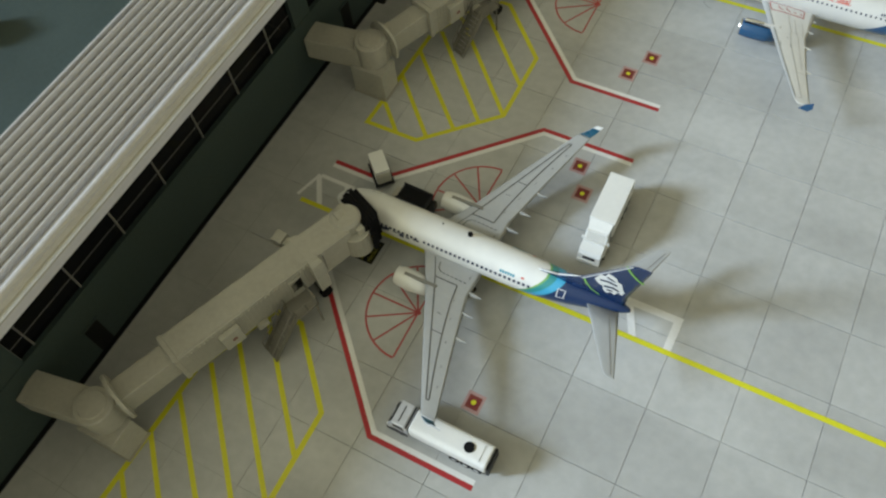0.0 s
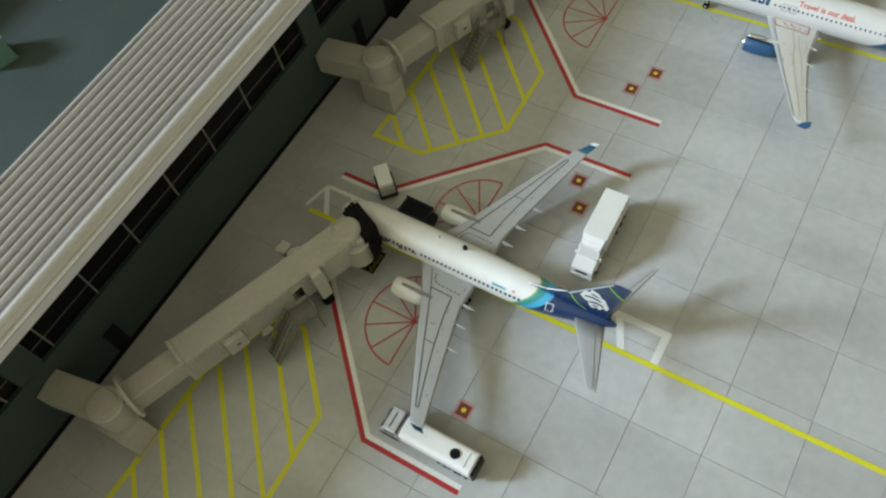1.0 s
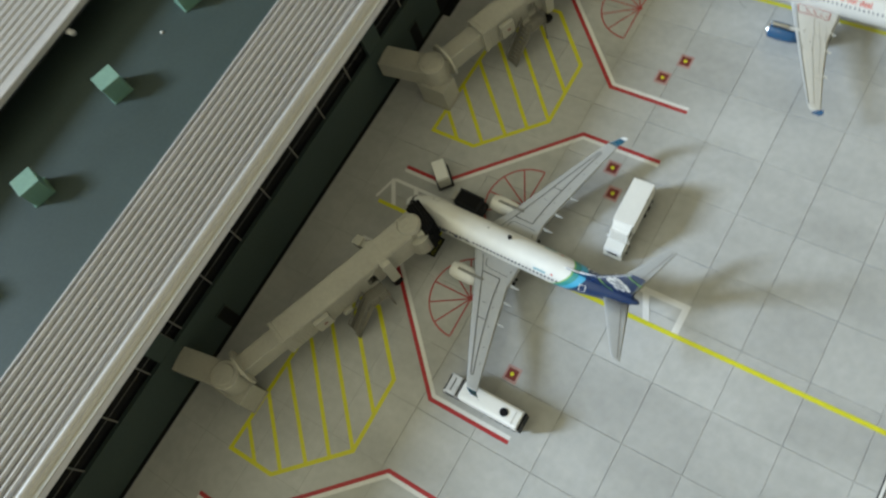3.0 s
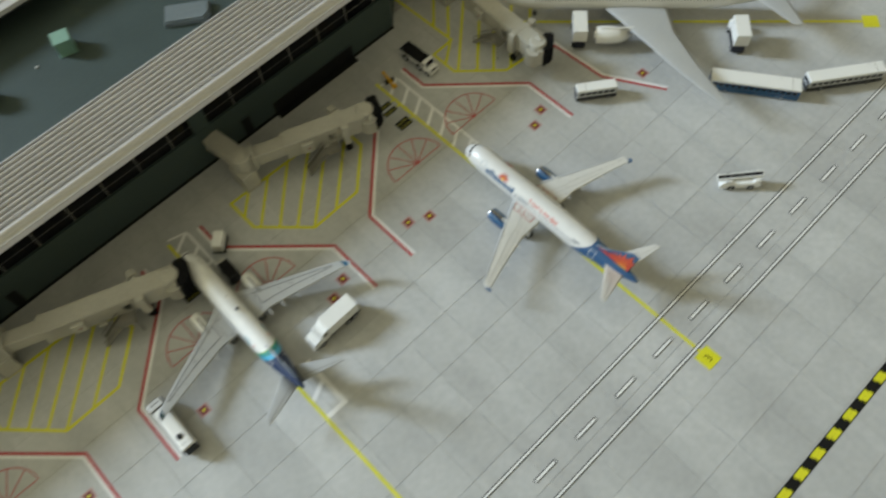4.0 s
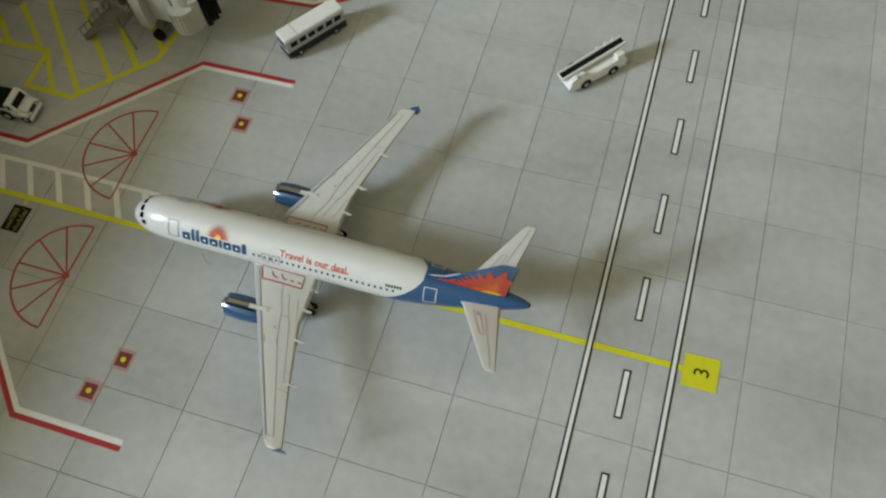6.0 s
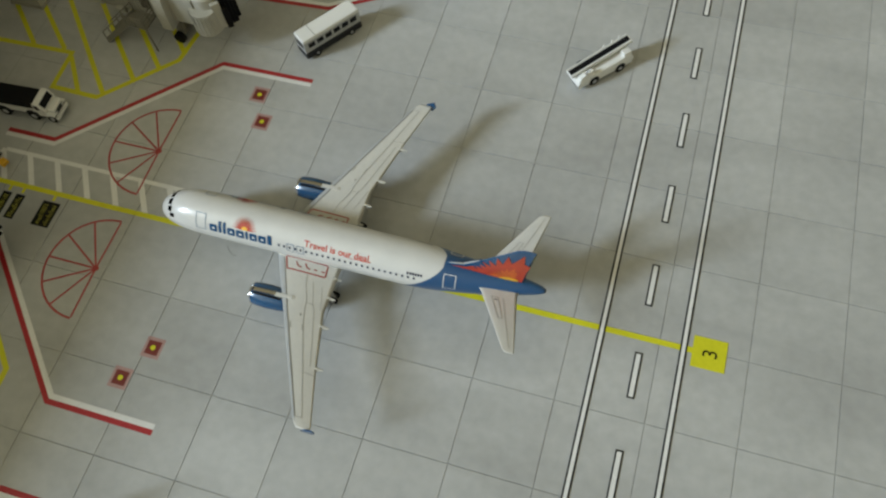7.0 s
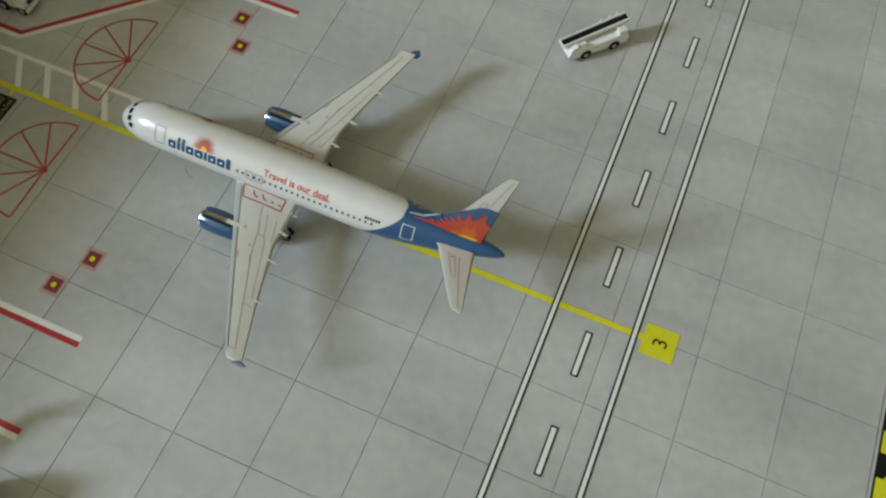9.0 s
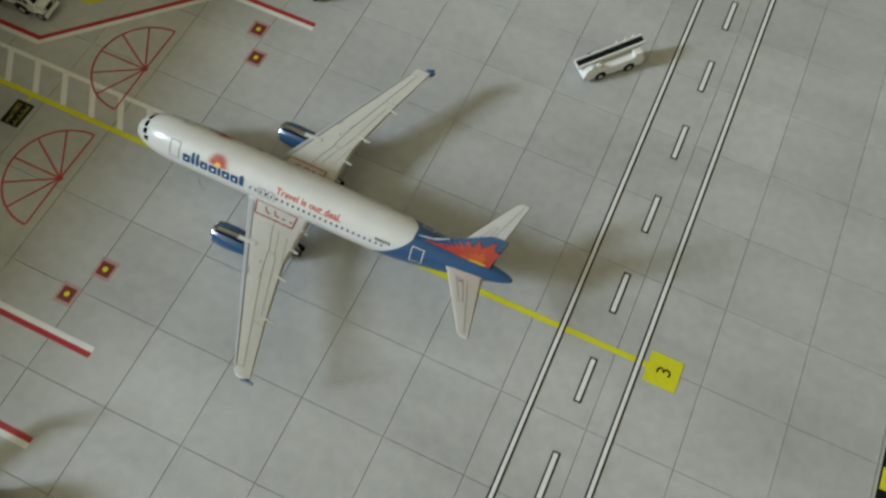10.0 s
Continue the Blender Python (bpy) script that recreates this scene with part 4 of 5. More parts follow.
for s in (-1, 1):
    engine(jet_a, 2.90, s * 1.48, 0.56, 0.27, 1.10, M_BLUE, M_CHROME, WING_A.at(1.48)[2], WING_A.at(1.48)[0])
    part("nacelle_top_stripe", rings([[(2.98, s * 1.48 - 0.05, 0.845), (3.55, s * 1.48 - 0.05, 0.86), (3.55, s * 1.48 + 0.05, 0.86), (2.98, s * 1.48 + 0.05, 0.845)],
                                      [(3.02, s * 1.48 - 0.035, 0.87), (3.55, s * 1.48 - 0.035, 0.895), (3.55, s * 1.48 + 0.035, 0.895), (3.02, s * 1.48 + 0.035, 0.87)]]), M_CHROME, jet_a)
    part("nacelle_slot", rings([[(3.02, s * 1.48 + dy, 0.828), (3.70, s * 1.48 + dy, 0.838), (3.70, s * 1.48 + dy, 0.852), (3.02, s * 1.48 + dy, 0.842)] for dy in (-0.115, -0.065)]), M_RUBBER, jet_a)
    for y, x in ((0.75, 4.62), (1.25, 4.66), (1.95, 4.78), (2.9, 5.02)):
        fairing(jet_a, x - 0.1, s * y, WING_A.at(y)[2] - 0.04, 0.36, M_CREAMWING)
    tip = [(5.28, 0.93), (5.52, 0.90), (5.62, 1.04), (5.60, 1.24), (5.40, 1.12)]
    part("wingtip_fence", rings([[(x, s * 4.22, z) for x, z in tip], [(x, s * 4.245, z) for x, z in tip]]), M_BLUE, jet_a, "small blue wingtip fence")
    b = WING_A.line([(0.52, 0.14), (0.80, 0.14), (0.80, 0.80), (0.52, 0.80)], s, 0.028)
    WING_A.line([(0.50, 0.14), (0.50, 0.80)], s, 0.024, bm=b)
    part("walkway_line", b, M_REDPANEL, jet_a)
    b = bmesh.new()
    for c in (0.30, 0.45):
        WING_A.line([(0.58, c), (0.68, c + 0.03), (0.70, c + 0.09)], s, 0.026, bm=b)
    for c in (0.60, 0.72):
        WING_A.line([(0.68, c), (0.69, c + 0.05)], s, 0.026, bm=b)
    part("walkway_mark", b, M_REDPANEL, jet_a)
    part("leading_edge", WING_A.strip(0.52, 4.10, (0.0, 0.012, 0.05, 0.10), s), M_WING, jet_a, "pale grey leading edge strip", True)
    part("panel_line", WING_A.line([(0.55, 0.105), (4.0, 0.135)], s, 0.018), M_PALEPANEL, jet_a)
    b = WING_A.line([(4.0, 0.135), (4.0, 0.50), (3.0, 0.53), (2.0, 0.51), (1.45, 0.56), (1.1, 0.50), (0.84, 0.50)], s, 0.011)
    WING_A.line([(0.98, 0.62), (1.50, 0.70), (1.62, 0.76), (2.9, 0.78)], s, 0.009, bm=b)
    WING_A.line([(1.50, 0.57), (1.52, 0.74)], s, 0.010, bm=b)
    WING_A.line([(1.05, 0.80), (1.60, 0.90)], s, 0.009, bm=b)
    WING_A.line([(3.05, 0.55), (3.08, 0.97)], s, 0.009, bm=b)
    part("panel_line", b, M_FAINT, jet_a)
    b = WING_A.line([(1.78, 0.44), (1.84, 0.44)], s, 0.03)
    WING_A.line([(2.02, 0.50), (2.16, 0.50)], s, 0.028, bm=b)
    WING_A.line([(2.02, 0.17), (2.16, 0.17)], s, 0.022, bm=b)
    part("scuff_mark", b, M_FAINT, jet_a)
    b = TAIL_A.line([(0.44, 0.26), (0.92, 0.30), (0.92, 0.46), (0.44, 0.46), (0.44, 0.26)], s, 0.012)
    TAIL_A.line([(0.44, 0.60), (1.56, 0.58)], s, 0.010, bm=b)
    part("panel_line", b, M_FAINT, jet_a)
    part("scuff_mark", TAIL_A.line([(0.50, 0.32), (0.50, 0.42)], s, 0.025), M_PALEPANEL, jet_a)
    part("cabin_windows", dots_row(HULL_A, [3.33 + 0.135 * i for i in range(25)], s * 63, 0.045, 6.5), M_WINDOW, jet_a, kind="stuff")
    for x in (3.62, 3.86):
        part("exit_outline", HULL_A.frame_line(x - 0.09, x + 0.09, *sorted((s * 52, s * 74)), 0.012), M_SKYLINE, jet_a)
    part("door_outline", HULL_A.frame_line(1.22, 1.48, *sorted((s * 27, s * 72)), 0.014), M_SKYLINE, jet_a)
    part("door_outline", HULL_A.frame_line(7.22, 7.50, *sorted((s * 33, s * 80)), 0.016), M_WHITELINE, jet_a, "white door outline on the blue tail")
    # cockpit panes
    for x0, x1, a0, a1 in ((0.36, 0.47, 3, 23), (0.38, 0.50, 28, 45), (0.45, 0.58, 50, 63)):
        b = patch(x0, x1, *sorted((s * a0, s * a1)), 0)
        part("cockpit_pane", HULL_A.decal(b, 0.010, 3), M_GLASS, jet_a)
    # sunburst: rays round half a disc
    bx, ba = (2.47, 46) if s < 0 else (2.2, 62)
    px = lambda r, t: (bx + r * math.cos(t), s * (ba - math.degrees(r * math.sin(t) / 0.5)), 0)
    b = bmesh.new()
    n = 13
    for i in range(n):
        t = math.pi * (i + 0.5) / n
        sheet([px(0.11, t - 0.13), px(0.20, t - 0.075), px(0.32, t), px(0.20, t + 0.075), px(0.11, t + 0.13)], b)
    part("sunburst_rays", HULL_A.decal(b, 0.009, 1), M_ORANGE, jet_a)
    b = sheet([px(0.13, math.pi * i / 10) for i in range(11)])
    part("sunburst_disc", HULL_A.decal(b, 0.011, 2), M_ORANGE, jet_a)
    b = sheet([px(0.08, math.pi * i / 10) for i in range(11)])
    part("sunburst_heart", HULL_A.decal(b, 0.014, 2), M_GOLD, jet_a)
    # wordmark as plain blue shapes
    x = 1.58
    lay = 1.0 if s < 0 else 1.13
    for w, tall in ((0.19, 50), (0.08, 38), (0.08, 38), (0.19, 50), (0.20, 50), (0.07, 48), (0.19, 50), (0.19, 50), (0.11, 43)):
        bar = sheet([(x + 0.02, s * lay * 71, 0), (x + w - 0.02, s * lay * 71, 0), (x + w, s * lay * 68, 0), (x + w, s * lay * (tall + 3), 0), (x + w - 0.02, s * lay * tall, 0), (x + 0.02, s * lay * tall, 0), (x, s * lay * (tall + 3), 0), (x, s * lay * 68, 0)])
        part("wordmark_shape", HULL_A.decal(bar, 0.008, 1), M_BLUE, jet_a)
        if w > 0.15:
            eye = patch(x + 0.07, x + w - 0.06, *sorted((s * lay * 58, s * lay * 63)), 0)
            part("wordmark_gap", HULL_A.decal(eye, 0.011, 1), M_HULL, jet_a)
        x += w + 0.034
    # small registration bars
    b = bmesh.new()
    for i in range(6):
        patch(6.40 + i * 0.062, 6.44 + i * 0.062, *sorted((s * 48, s * 55)), 0, b)
    part("registration_bars", HULL_A.decal(b, 0.008, 0), M_WINDOW, jet_a)
    # sun rays over the fin
    cx, cz = 8.54, 1.42
    rays = ((176, 0.95), (166, 0.85), (155, 0.79), (143, 0.76), (130, 0.78), (116, 0.82), (101, 0.95), (87, 1.12), (73, 1.36), (58, 0.98))
    for k, paint, off, name in ((1.0, M_ORANGE, 0.008, "fin_sunburst"), (0.50, M_SUN, 0.011, "fin_sunburst_glow")):
        star = [(cx - 0.96 * k, 1.40), (cx + 0.35 * k, 1.42)]
        for a, r in rays[::-1]:
            star.append((cx + 0.74 * r * k * math.cos(radians(a - 6)), cz + 0.74 * r * k * math.sin(radians(a - 6))))
            star.append((cx + r * k * math.cos(radians(a)), cz + r * k * math.sin(radians(a))))
        part(name, FIN_A.side_decal(star, s, off), paint, jet_a, "orange sun rays painted over the fin" if k == 1 else "")
    part("fin_gold", FIN_A.side_decal([(8.34, 1.42), (8.82, 1.44), (8.80, 1.53), (8.62, 1.58), (8.48, 1.54)], s, 0.014), M_GOLD, jet_a)
    part("dorsal_flame", sheet([(x, s * 0.036, z) for x, z in ((7.20, 1.48), (7.66, 1.60), (7.84, 1.74), (7.86, 1.62), (8.02, 1.72), (8.10, 1.46), (7.70, 1.40))]), M_ORANGE, jet_a)
b = lettering("Travel is our deal.", 1.0, 0.012)
wide = max(v.co.x for v in b.verts)
for v in b.verts:
    k = 1.60 / wide
    v.co = HULL_A.skin(3.95 + v.co.x * k, -49 + math.degrees(v.co.y * k * 0.95 / 0.5), 0.009)
b2 = bmesh.new()
patch(4.98, 5.54, -50.8, -49.9, 0, b2)
part("slogan_underline", HULL_A.decal(b2, 0.009, 3), M_REDTEXT, jet_a)
part("slogan", b, M_REDTEXT, jet_a, "red painted words Travel is our deal")
part("top_beacon", rod((3.83, 0.1, 1.50), (3.83, 0.1, 1.54), 0.028, 0.018, 8), M_DARKRED, jet_a)
part("tail_exhaust", rod((9.37, 0, 1.255), (9.43, 0, 1.256), 0.05, 0.04, 12), M_DARK, jet_a)

# -- white airliner with navy tail --
HULL_B = Hull([(0.0, 0.0, 0.70), (0.05, 0.10, 0.71), (0.2, 0.22, 0.745), (0.5, 0.35, 0.80), (0.9, 0.44, 0.85), (1.35, 0.468, 0.865), (5.2, 0.47, 0.87), (5.9, 0.45, 0.885),
               (6.7, 0.37, 0.955), (7.4, 0.255, 1.05), (7.95, 0.15, 1.12), (8.2, 0.07, 1.15), (8.26, 0.03, 1.15)])
NAVY_RGB = (0.006, 0.026, 0.09)
PAINT_B = banded("white, teal and navy hull paint", [(0, (0.68, 0.68, 0.66)), (6.16, (0.16, 0.36, 0.10)), (6.22, (0.03, 0.24, 0.24)), (6.40, (0.05, 0.34, 0.55)), (6.62, NAVY_RGB)], 1.0, 0.2, 1.33)
WING_B = Surface([(0.28, 2.78, 4.62, 0.66), (0.47, 2.93, 4.58, 0.67), (1.20, 3.38, 4.56, 0.72), (2.6, 4.10, 4.92, 0.85), (4.25, 4.97, 5.37, 1.00), (4.40, 5.06, 5.40, 1.02)], 0.11)
TAIL_B = Surface([(0.12, 7.18, 8.02, 1.12), (1.74, 8.26, 8.54, 1.30), (1.80, 8.36, 8.56, 1.31)], 0.09)
FIN_B = Surface([(1.15, 6.42, 8.08, 0), (1.75, 6.90, 8.12, 0), (3.14, 8.02, 8.46, 0), (3.20, 8.14, 8.46, 0)], 0.085, True)
jet_b = airliner(at(-15.63, -11.87, 0, -0.6), "white airliner with navy and teal tail docked at a jet bridge", HULL_B, PAINT_B, WING_B, M_WING, TAIL_B, FIN_B, M_NAVY,
                 [(5.85, 1.32, 0.02), (6.4, 1.47, 0.05), (6.98, 1.84, 0.03), (7.1, 1.4, 0.05), (6.4, 1.25, 0.06)], M_NAVY)
part("dorsal_ridge", rod((5.85, 0, 1.33), (6.42, 0, 1.47), 0.012, 0.03, 8, rod((6.42, 0, 1.47), (6.97, 0, 1.83), 0.03, 0.014, 8)), M_WHITE, jet_b, "thin white ridge before the fin", True)
belly(jet_b, 2.5, 5.1, 0.47, 0.37, 0.82, M_WING)
gear(jet_b, 1.0, 4.35, 0.72, 0.6)
for s in (-1, 1):
    engine(jet_b, 2.56, s * 1.28, 0.47, 0.27, 1.02, M_HULL, M_HULL, WING_B.at(1.28)[2], WING_B.at(1.28)[0])
    for y, x in ((1.05, 4.45), (1.62, 4.52), (2.3, 4.68)):
        fairing(jet_b, x - 0.10, s * y, WING_B.at(y)[2] - 0.045, 0.52, M_WING)
    sec = [(5.06, 5.40, 4.40, 1.02), (5.17, 5.46, 4.47, 1.06), (5.28, 5.54, 4.52, 1.16), (5.38, 5.60, 4.55, 1.28), (5.50, 5.68, 4.575, 1.40)]
    part("winglet_outer", rings([[(x0, s * y, z), (x1, s * y, z), (x1, s * (y + 0.022), z - 0.012), (x0, s * (y + 0.022), z - 0.012)] for x0, x1, y, z in sec]), M_WING, jet_b)
    low = [[(x0 + 0.01, s * (y - 0.008), z + 0.006), (x1 - 0.01, s * (y - 0.008), z + 0.006), (x1 - 0.01, s * (y - 0.001), z + 0.001), (x0 + 0.01, s * (y - 0.001), z + 0.001)] for x0, x1, y, z in sec]
    part("winglet_panel", rings(low[:4]), M_WINGLET, jet_b, "dark teal inner winglet panel")
    part("winglet_tip", rings([[(x, y, z + 0.001) for x, y, z in r] for r in low[3:]]), M_WHITE, jet_b, "white winglet tip")
    b = WING_B.line([(1.02, 0.22), (4.0, 0.26), (4.0, 0.42), (1.02, 0.70), (1.02, 0.22)], s, 0.026)
    WING_B.line([(0.5, 0.20), (1.02, 0.22)], s, 0.018, bm=b)
    WING_B.line([(2.38, 0.24), (2.38, 0.575)], s, 0.020, bm=b)
    for y in (1.4, 1.9, 2.5, 3.1, 3.6):
        WING_B.line([(y, 0.72), (y + 0.06, 0.72)], s, 0.014, bm=b)
    WING_B.line([(1.9, 0.36), (1.92, 0.46)], s, 0.014, bm=b)
    part("panel_line", b, M_PANEL, jet_b)
    b = bmesh.new()
    for i in range(6):
        c = 0.36 + 0.085 * i
        WING_B.line([(0.86, c), (0.86, c + 0.05)], s, 0.024, bm=b)
    WING_B.line([(0.60, 0.30), (0.78, 0.28), (0.86, 0.34)], s, 0.020, bm=b)
    WING_B.line([(0.62, 0.86), (0.72, 0.86)], s, 0.016, bm=b)
    part("walkway_dashes", b, M_PANEL, jet_b)
    b = TAIL_B.line([(0.30, 0.70), (1.72, 0.70)], s, 0.016)
    part("panel_line", b, M_PALEPANEL, jet_b)
    part("cabin_windows", dots_row(HULL_B, [1.45 + 0.125 * i for i in range(36) if i != 11], s * 67, 0.068, 9.5), M_WINDOW, jet_b, kind="stuff")
    b = bmesh.new()
    for i, w in enumerate((0.20, 0.10, 0.17, 0.14, 0.09, 0.18)):
        patch(1.62 + 0.20 * i, 1.62 + 0.20 * i + w, *sorted((s * (72 - 3 * (i % 2)), s * (84 - 4 * (i % 3)))), 0, b)
    part("wordmark_shapes", HULL_B.decal(b, 0.010, 1), M_WINDOW, jet_b)
    b = bmesh.new()
    for i in range(6):
        patch(5.04 + i * 0.068, 5.085 + i * 0.068, *sorted((s * 47, s * 55)), 0, b)
    part("registration_bars", HULL_B.decal(b, 0.008, 0), M_TEAL, jet_b)
    part("flag_patch", HULL_B.decal(patch(5.60, 5.68, *sorted((s * 45, s * 50)), 0), 0.008, 1), M_REDTEXT, jet_b)
    part("door_outline", HULL_B.frame_line(6.52, 6.72, *sorted((s * 38, s * 72)), 0.02), M_WHITELINE, jet_b)
    part("door_outline", HULL_B.frame_line(1.05, 1.28, *sorted((s * 30, s * 78)), 0.012), M_PALEPANEL, jet_b)
    for x0, x1, a0, a1 in ((0.30, 0.40, 2, 25), (0.32, 0.43, 28, 47), (0.39, 0.52, 50, 64)):
        part("cockpit_pane", HULL_B.decal(patch(x0, x1, *sorted((s * a0, s * a1)), 0), 0.010, 3), M_GLASS, jet_b)
    # the fin's emblem as a plain white shape, and its lime lines
    ring = [(7.28, 2.04), (7.34, 2.16), (7.40, 2.30), (7.52, 2.34), (7.56, 2.48), (7.68, 2.46), (7.78, 2.40), (7.82, 2.28), (7.92, 2.22), (7.96, 2.04), (8.02, 1.88), (7.96, 1.72), (7.88, 1.80), (7.80, 1.64), (7.70, 1.70), (7.62, 1.60), (7.52, 1.70), (7.50, 1.86), (7.40, 1.90)]
    part("emblem_shape", FIN_B.side_decal(ring, s, 0.008), M_WHITE, jet_b, "plain white emblem on the navy fin")
    for poly in ([(7.40, 2.12), (7.62, 2.18), (7.84, 2.12), (7.80, 2.06), (7.60, 2.10), (7.42, 2.05)], [(7.52, 1.92), (7.74, 1.98), (7.90, 1.90), (7.88, 1.84), (7.72, 1.90), (7.54, 1.84)], [(7.56, 2.34), (7.70, 2.30), (7.78, 2.24), (7.70, 2.23), (7.56, 2.28)], [(7.60, 1.78), (7.74, 1.82), (7.76, 1.77), (7.62, 1.72)]):
        part("emblem_slot", FIN_B.side_decal(poly, s, 0.013, 1), M_NAVY, jet_b)
    b = bmesh.new()
    arc = [(7.02, 1.84), (7.10, 1.66), (7.24, 1.50), (7.44, 1.38)]
    for (x0, z0), (x1, z1) in zip(arc, arc[1:]):
        joined(b, FIN_B.side_decal([(x0, z0), (x0 + 0.05, z0 + 0.01), (x1 + 0.05, z1 + 0.01), (x1, z1)], s, 0.009, 1))
    arc = [(7.90, 3.02), (8.05, 2.82), (8.20, 2.66), (8.34, 2.56)]
    for (x0, z0), (x1, z1) in zip(arc, arc[1:]):
        joined(b, FIN_B.side_decal([(x0, z0), (x0 + 0.04, z0 + 0.04), (x1 + 0.04, z1 + 0.04), (x1, z1)], s, 0.009, 1))
    part("lime_line", b, M_LIME, jet_b)
    b = bmesh.new()
    edge = [(6.95, 1.80), (7.30, 2.24), (7.66, 2.69), (8.02, 3.14)]
    for (x0, z0), (x1, z1) in zip(edge, edge[1:]):
        joined(b, FIN_B.side_decal([(x0 + 0.005, z0), (x0 + 0.055, z0 - 0.01), (x1 + 0.055, z1 - 0.01), (x1 + 0.005, z1)], s, 0.009, 1))
    part("leading_edge_strip", b, M_SILVER, jet_b, "silver leading edge strip")
part("top_antenna", rod((3.99, 0.12, 1.32), (3.99, 0.12, 1.43), 0.07, 0.06, 12), M_RUBBER, jet_b)
part("top_antenna", rod((3.22, 0.12, 1.34), (3.22, 0.12, 1.38), 0.025, 0.015, 8), M_DARK, jet_b)

# -- white wide-body airliner on the slanting stand --
HULL_C = Hull([(0.0, 0.0, 1.08), (0.1, 0.17, 1.09), (0.4, 0.34, 1.14), (0.9, 0.52, 1.22), (1.6, 0.62, 1.27), (2.2, 0.63, 1.28), (9.0, 0.63, 1.28), (10.2, 0.59, 1.31), (11.6, 0.45, 1.43), (12.8, 0.27, 1.56), (13.6, 0.12, 1.66), (13.75, 0.05, 1.67)])
WING_C = Surface([(0.4, 4.7, 7.9, 1.02), (0.63, 4.86, 7.84, 1.03), (2.2, 6.05, 8.0, 1.15), (4.4, 7.6, 8.8, 1.36), (5.9, 8.75, 9.45, 1.52), (6.4, 9.20, 9.68, 1.58), (6.75, 9.62, 9.86, 1.62)], 0.10)
TAIL_C = Surface([(0.2, 11.5, 13.0, 1.55), (2.25, 13.0, 13.55, 1.75), (2.35, 13.2, 13.56, 1.76)], 0.09)
FIN_C = Surface([(1.75, 10.9, 13.0, 0), (2.4, 11.5, 13.2, 0), (3.95, 12.9, 13.7, 0)], 0.085, True)
nose4 = at4(-12.55, -0.5)
jet_c = airliner(at(*nose4, 0, math.degrees(math.atan2(G4.y, G4.x))), "all-white wide-body airliner parked on the slanting stand", HULL_C, M_HULL, WING_C, M_WING, TAIL_C, FIN_C, M_WHITE,
                 [(10.2, 1.9, 0.03), (10.9, 2.05, 0.05), (11.5, 2.45, 0.03), (11.6, 1.9, 0.05), (10.9, 1.8, 0.06)], M_WHITE)
belly(jet_c, 4.2, 8.6, 0.63, 0.6, 1.25, M_HULL)
gear(jet_c, 1.6, 7.3, 1.15, 0.95)
for s in (-1, 1):
    engine(jet_c, 4.35, s * 1.95, 0.68, 0.40, 1.5, M_HULL, M_CHROME, WING_C.at(1.95)[2], WING_C.at(1.95)[0])
    part("cabin_windows", dots_row(HULL_C, [1.6 + 0.15 * i for i in range(60)], s * 68, 0.06, 6.0), M_WINDOW, jet_c, kind="stuff")
    for y in (1.3, 2.4, 3.6):
        fairing(jet_c, WING_C.at(y)[1] - 0.45, s * y, WING_C.at(y)[2] - 0.06, 0.62, M_WING)
    for x0, x1, a0, a1 in ((0.5, 0.7, 3, 22), (0.55, 0.78, 25, 44), (0.66, 0.88, 47, 60)):
        part("cockpit_pane", HULL_C.decal(patch(x0, x1, *sorted((s * a0, s * a1)), 0), 0.012, 3), M_GLASS, jet_c)

# ---- vehicles ----


def wheels(v, spots, r=0.13, w=0.09, y=0.27):
    for x in spots:
        for s in (-1, 1):
            t = part("wheel", rod((x, s * y - w / 2, r), (x, s * y + w / 2, r), r, n=18), M_RUBBER, v)
            part("rim", rod((x, s * (y + w / 2) - 0.004, r), (x, s * (y + w / 2) + 0.006, r), r * 0.5, n=12), M_SILVER, t)


